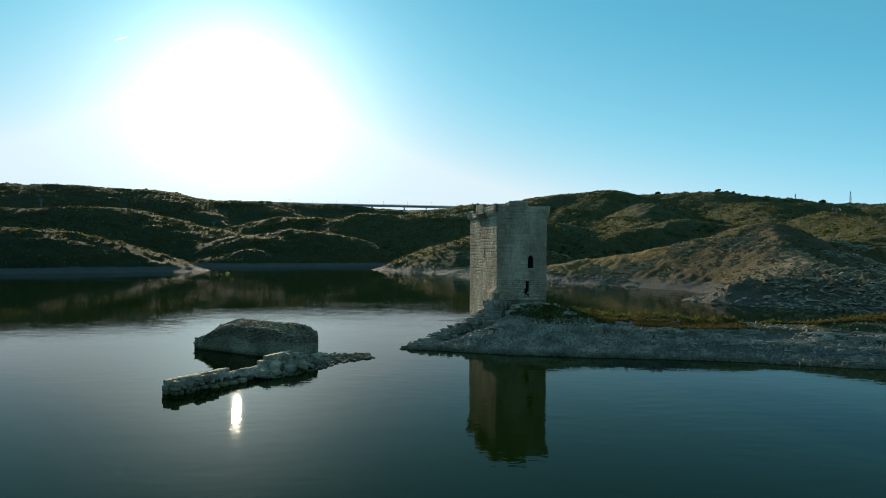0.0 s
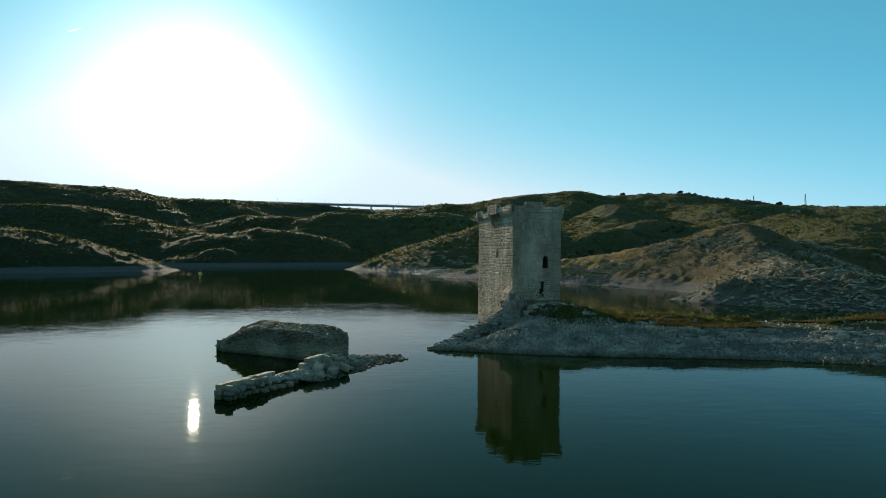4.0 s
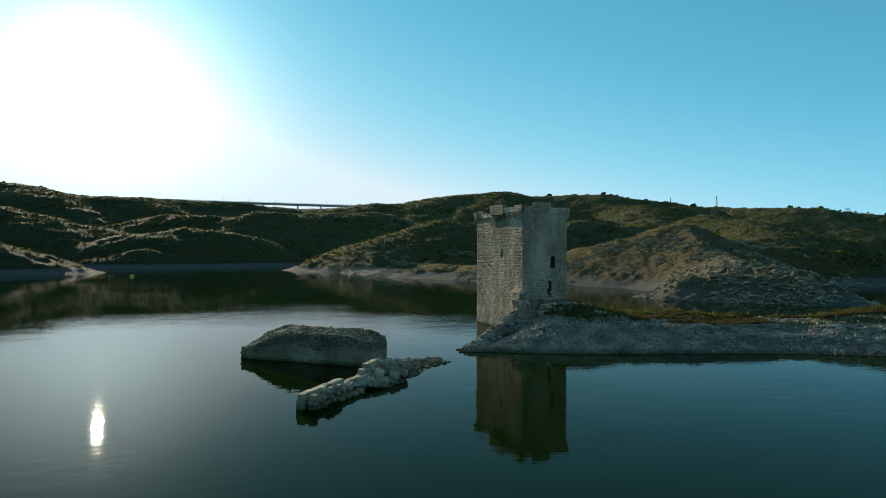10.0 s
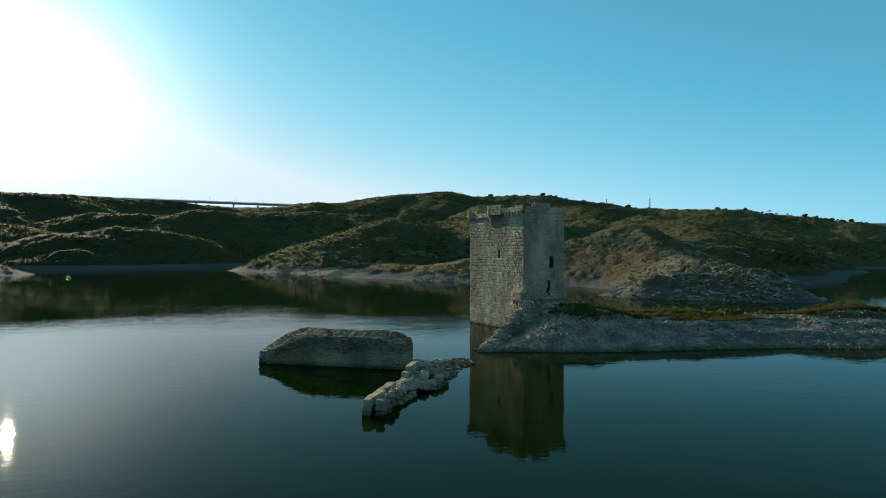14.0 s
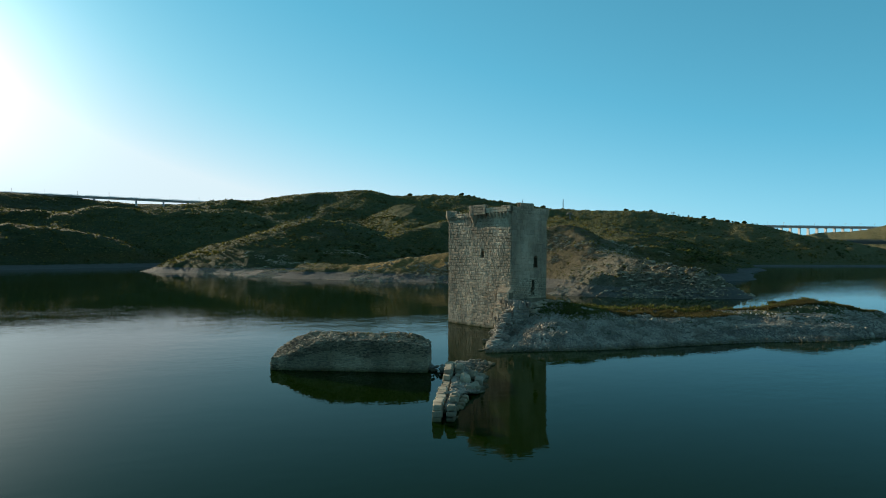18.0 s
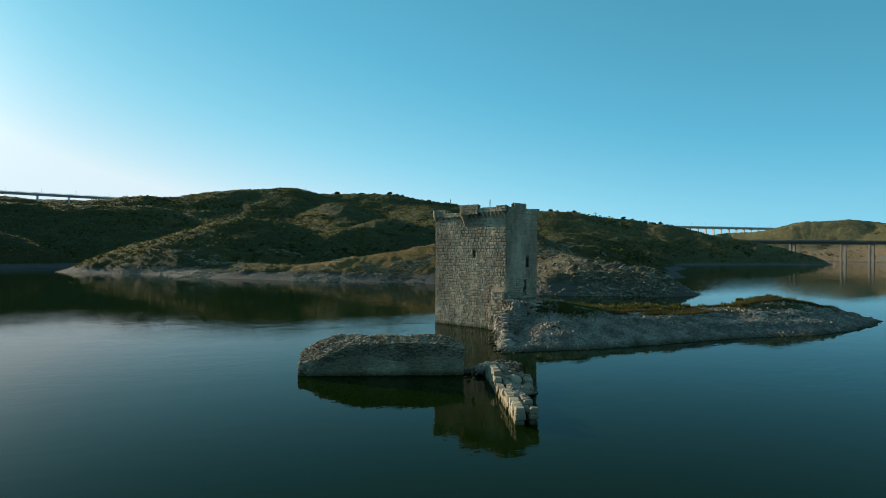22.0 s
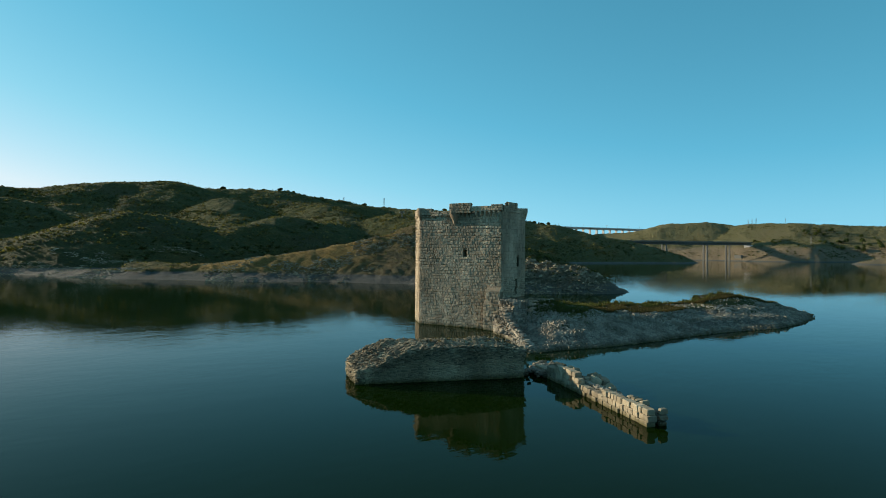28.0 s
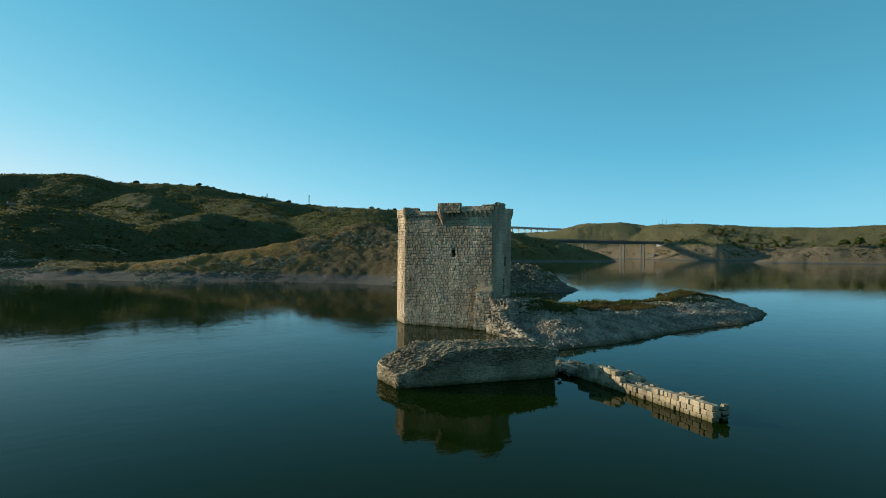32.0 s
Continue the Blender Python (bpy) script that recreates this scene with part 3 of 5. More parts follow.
def wall_frame(p0, p1, z0=0.0):
    """x along the wall from p0 to p1, y outwards (to the right hand of that way), z up."""
    d = Vector((p1[0] - p0[0], p1[1] - p0[1], 0)).normalized()
    return Matrix(((d.x, d.y, 0, p0[0]), (d.y, -d.x, 0, p0[1]), (0, 0, 1, z0), (0, 0, 0, 1)))


def lay(p0, p1, z0, z1, course, length, depth, rnd, holes=(), top=None, rough=0.12, gap=0.025, ends=0.0, wave=0.0, uneven=1.0):
    """Courses of stones along a wall. Gives (matrix, width, height, verts, faces) of each stone. top(u): the wall's height there."""
    m = wall_frame(p0, p1)
    total = math.hypot(p1[0] - p0[0], p1[1] - p0[1])
    z, row, out = z0, 0, []
    while z < z1 - 0.12:
        h = rnd.uniform(*course)
        if z + h > z1 - 0.12:
            h = z1 - z
        u = -ends * (row % 2)
        while u < total - 0.05:
            w = rnd.uniform(*length)
            if u + w > total - length[0] * 0.5:
                w = total - u
            nxt = u + w
            for a, b, c, d in holes:
                if z + h > c + 0.04 and z < d - 0.04 and u < b - 0.01 and u + w > a + 0.01:
                    if u < a - 0.06:
                        w, nxt = a - u, a
                    else:
                        w, nxt = 0.0, b
            if w > 0.08 and (top is None or z + h * 0.6 < top(u + w / 2)):
                v, f = pillow(w - gap, h - gap, depth * (1 + uneven * rnd.uniform(-0.3, 0.25)), rnd, rough)
                out.append((m @ Matrix.Translation((u + gap / 2, rnd.uniform(-wave, wave) * 0.6, z + gap / 2 + wave * (math.sin(u * 0.7 + z) + math.sin(u * 1.9 + z * 2.3) + rnd.uniform(-0.7, 0.7)))) @ Matrix.Rotation(rnd.uniform(-wave, wave) * 1.2, 4, "Y"), w, h, v, f))
            u = nxt
        z += h
        row += 1
    return out


def set_stones(stones, name, parent, mat, loose, rest="masonry"):
    """Stones that pass the test loose(matrix) become pieces of their own, the others one joined mesh."""
    soup, count = Soup(), 0
    for m, w, h, v, f in stones:
        if count < 300 and loose(m.translation):
            hang(name, mesh_of(name, v, f, mat), parent, at=m)
            count += 1
        else:
            soup.add([m @ Vector(p) for p in v], f)
    if soup.n:
        hang(rest, soup.mesh(rest, mat), parent)["kind"] = "stuff"


# ---- the tower ----
TA, TE, TS = Vector((8.76, 96.22)), Vector((0.968, 0.2505)), Vector((-0.2505, 0.968))
TW, TL = 8.5, 16.6
TOWER = [TA, TA + TE * TW, TA + TE * TW + TS * TL, TA + TE * TW / 2 + TS * (TL + 4.1), TA + TS * TL]


def offset_ring(ring, d):
    """The ring moved inwards by d."""
    out, n = [], len(ring)
    for i in range(n):
        a, b, c = ring[i - 1], ring[i], ring[(i + 1) % n]
        e1, e2 = (b - a).normalized(), (c - b).normalized()
        n1, n2 = Vector((-e1.y, e1.x)), Vector((-e2.y, e2.x))
        bis = (n1 + n2) / (1 + n1.dot(n2))
        out.append(b + bis * d)
    return out


def tower_core(outer, inner, z0, z1, holes):
    """Thick walls on a five-sided plan with openings that go through. holes[i]: (u0, u1, z0, z1) on side i."""
    s = Soup()
    n = len(outer)
    for i in range(n):
        p, q, pi, qi = outer[i], outer[(i + 1) % n], inner[i], inner[(i + 1) % n]
        total = (q - p).length
        d = (q - p) / total
        inward = Vector((-d.y, d.x))
        th = (pi - p).dot(inward)
        us, zs = [0.0, total], [z0, z1]
        for a, b, c, e in holes.get(i, ()):
            us += [a, b]
            zs += [c, e]
        us, zs = sorted(set(us)), sorted(set(zs))

        def pt(u, z, inside):
            if not inside:
                v = p + d * u
            elif u <= 0:
                v = pi
            elif u >= total:
                v = qi
            else:
                v = p + d * u + inward * th
            return (v.x, v.y, z)

        for u0, u1 in zip(us, us[1:]):
            for a, b in zip(zs, zs[1:]):
                if any(u0 >= h[0] and u1 <= h[1] and a >= h[2] and b <= h[3] for h in holes.get(i, ())):
                    continue
                s.add([pt(u0, a, 0), pt(u1, a, 0), pt(u1, b, 0), pt(u0, b, 0)], [(0, 1, 2, 3)])
                s.add([pt(u0, a, 1), pt(u1, a, 1), pt(u1, b, 1), pt(u0, b, 1)], [(3, 2, 1, 0)])
        for u0, u1, a, b in holes.get(i, ()):
            c = [(u0, a), (u1, a), (u1, b), (u0, b)]
            for (ua, za), (ub, zb) in zip(c, c[1:] + c[:1]):
                s.add([pt(ua, za, 0), pt(ub, zb, 0), pt(ub, zb, 1), pt(ua, za, 1)], [(0, 1, 2, 3)])
        s.add([pt(0, z1, 0), pt(total, z1, 0), pt(total, z1, 1), pt(0, z1, 1)], [(0, 1, 2, 3)])
    return s


def prism(s, ring, z0, z1):
    n = len(ring)
    v = [(p[0], p[1], z0) for p in ring] + [(p[0], p[1], z1) for p in ring]
    f = [tuple(range(n - 1, -1, -1)), tuple(range(n, 2 * n))] + [(i, (i + 1) % n, n + (i + 1) % n, n + i) for i in range(n)]
    s.add(v, f)


def wall_box(s, m, u0, u1, y0, y1, z0, z1):
    v = [m @ Vector((u, y, z)) for z in (z0, z1) for u, y in ((u0, y1), (u1, y1), (u1, y0), (u0, y0))]
    s.add(v, [(3, 2, 1, 0), (4, 5, 6, 7), (0, 1, 5, 4), (1, 2, 6, 5), (2, 3, 7, 6), (3, 0, 4, 7)])


def corbel(m, u, z, wide, tall, out):
    """A stepped, rounded bracket under the parapet."""
    prof = [(0, 0), (out * 0.25, tall * 0.18), (out * 0.45, tall * 0.45), (out * 0.8, tall * 0.6), (out, tall * 0.85), (out, tall), (0, tall)]
    n = len(prof)
    v = [m @ Vector((u - wide / 2, y - 0.1, z + h)) for y, h in prof] + [m @ Vector((u + wide / 2, y - 0.1, z + h)) for y, h in prof]
    return v, [tuple(range(n - 1, -1, -1)), tuple(range(n, 2 * n))] + [(i, (i + 1) % n, n + (i + 1) % n, n + i) for i in range(n)]


def build_tower():
    rnd = random.Random(11)
    t = tagged(empty("tower", (TOWER[0].x, TOWER[0].y, -1)), "tall five-sided medieval stone tower with broken battlements standing in the water", "tower")
    t.location = (0, 0, 0)
    core = offset_ring(TOWER, 0.14)
    inner = offset_ring(TOWER, 1.9)
    # sides: 0 towards the bank, 1 far side, 2 and 3 the prow, 4 the long lit side
    holes = {0: [(5.1, 6.0, 10.35, 12.35), (4.45, 5.3, 5.7, 7.0), (4.75, 5.3, 7.0, 8.2)], 4: [(9.05, 9.75, 12.15, 13.1)]}
    hang("wall_core", tower_core(core, inner, -2.5, 19.45, holes).mesh("wall_core", MORTAR), t)
    deck = Soup()
    prism(deck, [tuple(p) for p in offset_ring(TOWER, 1.7)], 18.1, 18.4)
    hang("upper_floor", deck.mesh("upper_floor", MORTAR), t)
    stones = []
    for i in range(5):
        p, q = TOWER[i] , TOWER[(i + 1) % 5]
        c, d = core[i], core[(i + 1) % 5]
        hs = [(a, b, zz, e) for a, b, zz, e in holes.get(i, ())]
        if i == 4:
            stones += lay(c, d, -1.0, 9.0, (0.40, 0.56), (0.36, 0.78), 0.14, rnd, hs, rough=0.11, gap=0.016, wave=0.012, uneven=0.55)
            stones += lay(c, d, 9.0, 19.4, (0.38, 0.60), (0.34, 0.68), 0.145, rnd, hs, rough=0.15, gap=0.015, wave=0.022, uneven=0.6)
        elif i == 0:
            low = lay(c, d, 5.2, 8.6, (0.22, 0.34), (0.3, 0.7), 0.14, rnd, hs, rough=0.2)
            stones += low
            hang("dressed_facing", joined(lay(c, d, 8.6, 19.4, (0.4, 0.72), (0.4, 1.3), 0.14, rnd, hs, rough=0.035, gap=0.011, wave=0.012, uneven=0.35), "dressed_facing", STONE_SMOOTH), t)["kind"] = "stuff"
        else:
            stones += lay(c, d, -1.0, 19.4, (0.42, 0.56), (0.5, 0.9), 0.14, rnd, rough=0.1)
    set_stones(stones, "stone", t, STONE, lambda p: 1.0 < p.z < 6.2 and p.x < 8.9 and p.y < 112)
    # window arch and sill on the side towards the bank
    m0 = wall_frame(core[0], core[1])
    s = Soup()
    wall_box(s, m0, 5.0, 6.1, -0.5, 0.2, 10.2, 10.35)
    surround = hang("window_sill", s.mesh("window_sill", STONE_SMOOTH), t, "worn dressed sill below the narrow arched window")
    for k in range(7):
        s = Soup()
        a0, a1 = math.pi * k / 7, math.pi * (k + 1) / 7
        ring = [(5.55 + math.cos(a) * r, 11.95 + math.sin(a) * r * 1.0) for a, r in ((a0, 0.44), (a1, 0.44), (a1, 0.72), (a0, 0.72))]
        v = [m0 @ Vector((u, y, z)) for y in (-0.5, 0.17) for u, z in ring]
        s.add(v, [(0, 1, 2, 3), (7, 6, 5, 4), (0, 4, 5, 1), (1, 5, 6, 2), (2, 6, 7, 3), (3, 7, 4, 0)])
        hang("arch_stone", s.mesh("arch_stone", STONE_SMOOTH), surround)
    # broken stones round the low doorway
    s = Soup()
    for k in range(46):
        u, z = rnd.choice((4.35, 5.45)) + rnd.uniform(-0.28, 0.28), rnd.uniform(5.4, 8.3)
        if k % 4 == 0:
            u, z = rnd.uniform(4.3, 5.5), 5.6 + rnd.uniform(-0.3, 0.5)
        v, f = boulder(rnd.uniform(0.3, 0.6), rnd, 0.7)
        s.add([m0 @ Vector((u + x, 0.02 + y * 0.6, z + w)) for x, y, w in v], f)
    hang("doorway_rubble", s.mesh("doorway_rubble", BROWN_RUBBLE), t, "broken brown stones round the gaping doorway")["kind"] = "stuff"
    battlements(t, core, rnd)
    # the stepped buttress at the corner
    m4 = wall_frame(core[4], core[0])
    s = Soup()
    U = TL - 0.14
    for z0, z1, u0, out in ((-2.0, 4.2, U - 2.7, 1.35), (4.2, 6.3, U - 2.5, 0.9)):
        wall_box(s, m4, u0 + 0.1, U + 0.1, -0.3, out - 0.1, z0, z1)
    prism_top = [m4 @ Vector((u, y, z)) for u in (U - 2.4, U) for y, z in ((0.0, 6.3), (0.8, 6.3), (0.0, 7.2))]
    s.add(prism_top, [(0, 1, 2), (5, 4, 3), (0, 3, 4, 1), (1, 4, 5, 2), (2, 5, 3, 0)])
    hang("buttress_core", s.mesh("buttress_core", MORTAR), t)
    st = []
    for z0, z1, u0, out in ((-1.0, 4.2, U - 2.7, 1.35), (4.2, 6.3, U - 2.5, 0.9)):
        a, c = m4 @ Vector((u0, out - 0.1, 0)), m4 @ Vector((U + 0.12, out - 0.1, 0))
        d, e = m4 @ Vector((u0 + 0.1, 0, 0)), m4 @ Vector((u0 + 0.1, out, 0))
        st += lay(a, c, z0, z1, (0.4, 0.54), (0.45, 0.8), 0.13, rnd)
        st += lay(d, e, z0, z1, (0.4, 0.54), (0.4, 0.7), 0.12, rnd)
    slope = Soup()
    for k in range(5):
        wall_box(slope, m4, U - 2.65, U + 0.12, 0.75 - 0.0, 1.42 - k * 0.14, 4.2 + k * 0.16, 4.2 + (k + 1) * 0.16)
        wall_box(slope, m4, U - 2.45, U + 0.1, -0.1, 0.95 - k * 0.17, 6.3 + k * 0.18, 6.3 + (k + 1) * 0.18)
    hang("buttress_capping", slope.mesh("buttress_capping", STONE_SMOOTH), t, "worn pale capping courses")
    set_stones(st, "buttress_stone", t, STONE, lambda p: p.z > 0.3)
    return t


def joined(stones, name, mat):
    s = Soup()
    for m, w, h, v, f in stones:
        s.add([m @ Vector(p) for p in v], f)
    return s.mesh(name, mat)


def battlements(t, core, rnd):
    """Parapets on brackets, higher at the corner towards the bank, broken in places."""
    m4, m0 = wall_frame(core[4], core[0]), wall_frame(core[0], core[1])
    m3 = wall_frame(core[3], core[4])
    m1, m2 = wall_frame(core[1], core[2]), wall_frame(core[2], core[3])
    # (frame, u0, u1, bottom, top, stands out)
    U4 = TL - 0.14
    runs = [(m4, -0.1, 2.6, 19.2, 20.35, 0.38), (m4, 2.6, 6.7, 19.0, 19.75, 0.42), (m4, 6.7, 10.9, 19.3, 21.0, 0.95), (m4, 10.9, U4 - 1.7, 19.55, 20.4, 0.75), (m4, U4 - 1.7, U4 + 0.4, 19.55, 20.6, 0.75),
            (m0, -0.1, 1.9, 19.4, 20.4, 0.26), (m0, 1.9, 5.0, 19.4, 21.1, 0.3), (m0, 5.0, 6.6, 19.4, 20.3, 0.26), (m0, 6.6, 8.5, 19.4, 20.35, 0.3),
            (m3, -0.2, 5.9, 19.2, 20.3, 0.28), (m2, -0.2, 5.9, 19.2, 20.1, 0.45), (m1, 0, TL, 19.2, 20.2, 0.45)]
    s = Soup()
    for m, u0, u1, z0, z1, out in runs:
        st = []
        wall_box(s, m, u0 + 0.06, u1 - 0.06, out - 0.75, out - 0.1, z0, z1 - 0.1)
        a, b = m @ Vector((u0, out - 0.1, 0)), m @ Vector((u1, out - 0.1, 0))
        st += lay(a, b, z0, z1, (0.36, 0.5), (0.4, 0.8), 0.11, rnd, rough=0.16)
        # the inner face and the cap stones
        a, b = m @ Vector((u1, out - 0.75, 0)), m @ Vector((u0, out - 0.75, 0))
        st += lay(a, b, z0, z1 - 0.1, (0.36, 0.5), (0.4, 0.8), 0.1, rnd)
        u = u0
        while u < u1 - 0.2:
            w = min(rnd.uniform(0.4, 0.9), u1 - u)
            if rnd.random() < 0.8:
                v, f = boulder(0.5, rnd, 0.5)
                v = [m @ (Vector((p[0] * w / 0.42, p[1] * 1.5, p[2])) + Vector((u + w / 2, out - 0.42, z1 - 0.08))) for p in v]
                st.append((Matrix(), w, 0.3, v, f))
            u += w
        hang("merlon" if z1 > 20.9 else "parapet", joined(st, "parapet", STONE), t, "broken parapet of grey stones")
    hang("parapet_core", s.mesh("parapet_core", MORTAR), t)
    for m, u0, u1, step, z, tall, out, wide in ((m4, 0.1, 6.4, 0.62, 18.45, 0.62, 0.5, 0.36), (m4, 8.4, U4 + 0.1, 0.86, 18.1, 1.45, 0.8, 0.34), (m0, 0.2, 8.4, 0.85, 18.3, 1.1, 0.26, 0.38), (m3, 0.2, 5.8, 0.62, 18.3, 0.9, 0.4, 0.36)):
        u = u0
        while u <= u1:
            if rnd.random() < 0.9:
                v, f = corbel(m, u, z, wide * rnd.uniform(0.85, 1.1), tall, out)
                hang("corbel", mesh_of("corbel", v, f, STONE), t)
            u += step
    # round turrets on tapering brackets
    for m, u, y, prof in ((m4, 7.4, -0.1, ((17.0, 0.12), (17.6, 0.4), (18.2, 0.6), (18.8, 0.9), (19.3, 1.12), (20.2, 1.15), (21.0, 1.1))),
                          (m4, 0.1, -0.1, ((18.2, 0.15), (18.6, 0.35), (18.95, 0.55), (19.3, 0.7), (19.9, 0.74), (20.45, 0.7))),
                          (m0, TW - 0.2, -0.15, ((18.5, 0.3), (18.9, 0.4), (19.3, 0.52), (19.7, 0.6), (20.4, 0.6)))):
        s, n = Soup(), 18
        for k, (z, r) in enumerate(prof):
            g = [rnd.uniform(0.95, 1.05) for _ in range(n)]
            s.add([m @ Vector((u + math.cos(i * 6.2832 / n) * r * g[i], y + math.sin(i * 6.2832 / n) * r * g[i], z)) for i in range(n)], [] if k == 0 else [(i - n, (i + 1) % n - n, (i + 1) % n, i) for i in range(n)])
        s.f.append(tuple(range(s.n - n, s.n)))
        hang("turret", s.mesh("turret", STONE_SMOOTH), t, "rounded corbelled turret")


build_tower()


# ---- the bank that the tower stands on ----
BANK = [(-4.6, 78.8), (2.0, 76.9), (16, 74.4), (29.5, 73.2), (41.2, 70.3), (49, 69.0), (58.8, 68.3), (70, 70.3), (81, 73.4), (79, 81), (68, 92), (50, 100), (32, 105), (19, 106), (12, 100.5), (7.0, 95.5), (3.2, 90), (-0.3, 83.2)]


def shore_distance(x, y, ring):
    """Metres from the ring's line, more than nought inside it."""
    best = np.full(x.shape, 1e9)
    inside = np.zeros(x.shape, bool)
    for (ax, ay), (bx, by) in zip(ring, ring[1:] + ring[:1]):
        ux, uy = bx - ax, by - ay
        t = np.clip(((x - ax) * ux + (y - ay) * uy) / (ux * ux + uy * uy), 0, 1)
        best = np.minimum(best, np.hypot(x - ax - t * ux, y - ay - t * uy))
        cross = (ay > y) != (by > y)
        inside ^= cross & (x < ux * (y - ay) / (uy if uy else 1e-9) + ax)
    return np.where(inside, best, -best)


def smooth01(v):
    v = np.clip(v, 0, 1)
    return v * v * (3 - 2 * v)


def bank_height(x, y):
    s = shore_distance(x, y, BANK) + 0.9 * fbm(x / 6, y / 6, 3)
    h = np.where(s < 0, 0.55 * s, 2.4 * smooth01((s + 3) / 10) - 0.52 + 1.5 * smooth01((s - 3) / 12))
    hump = 1.75 * np.exp(-(((x - 66) / 12) ** 2 + ((y - 86) / 5.5) ** 2)) - 0.5 * smooth01((x - 28) / 10) * smooth01((60 - x) / 14)
    mound = np.exp(-(((x - 13.0) / 7.5) ** 2 + ((y - 94.5) / 6.5) ** 2))
    h = h + smooth01((s + 0.5) / 5) * (2.9 * mound + hump + 0.7 * fbm(x / 9 + 2, y / 9, 3) + 0.22 * fbm(x / 2.2, y / 2.2, 3))
    # worn terraces left by old water levels
    h = h + smooth01(h / 0.6) * 0.11 * np.sin(h * 6.0 + 2.5 * fbm(x / 14, y / 14, 2))
    return np.maximum(h, -3.0)


def build_bank():
    xs, ys = np.arange(-10, 90, 0.4), np.arange(60, 114, 0.4)
    X, Y = np.meshgrid(xs, ys, indexing="ij")
    Z = bank_height(X, Y)
    nx, ny = X.shape
    idx = np.arange(nx * ny).reshape(nx, ny)
    q = np.stack([idx[:-1, :-1], idx[1:, :-1], idx[1:, 1:], idx[:-1, 1:]], axis=-1).reshape(-1, 4)
    me = mesh_of("bank", np.stack([X, Y, Z], -1).reshape(-1, 3).tolist(), q.tolist(), NEAR_GROUND, True)
    tagged(new("bank", me), "stony grey bank of rubble and earth running out into the lake", "bank", kind="structure")
    rnd = random.Random(5)
    s = Soup()
    n = 0
    px = np.random.RandomState(3).uniform((-6, 66), (84, 106), (105000, 2))
    pz = bank_height(px[:, 0], px[:, 1])
    sd = shore_distance(px[:, 0], px[:, 1], BANK)
    dens = np.where(px[:, 0] < 30, 1.0, 0.42) * np.where((sd < 9) | (px[:, 0] < 12), 1.0, 0.22)
    for (x, y), z, d, k in zip(px, pz, sd, dens):
        if -0.3 < z and n < 46000 and rnd.random() < k:
            big = (0.16 if x < 24 else 0.13) + 0.34 * rnd.random() ** 3 + (0.5 if rnd.random() < 0.008 else 0)
            v, f = chip(big * 1.2, rnd)
            s.add([(a + x, b + y, c * 1.25 + z + 0.03) for a, b, c in v], f)
            n += 1
    tagged(new("rubble", s.mesh("rubble", RUBBLE)), "loose broken stones strewn over the bank", "rubble", kind="stuff")


build_bank()


# ---- the big stump of wall in the water ----
def stump_height(u, v):
    """u along 0..1 from its low broken end, v across 0..1 from the long face."""
    front = 1.15 + 2.05 * smooth01((u + 0.04) / 0.48)
    back = 1.3 + 2.1 * smooth01((u + 0.12) / 0.36)
    rise = front * (1 - v) + back * v - 0.45 * smooth01((u - 0.88) / 0.14) - 0.3 * smooth01((u - 0.9) / 0.1) * v
    crown = 0.3 * np.sin(np.pi * np.clip(v * 0.9 + 0.05, 0, 1)) * smooth01((u + 0.1) / 0.3) * smooth01((1.04 - u) / 0.3)
    return rise + crown


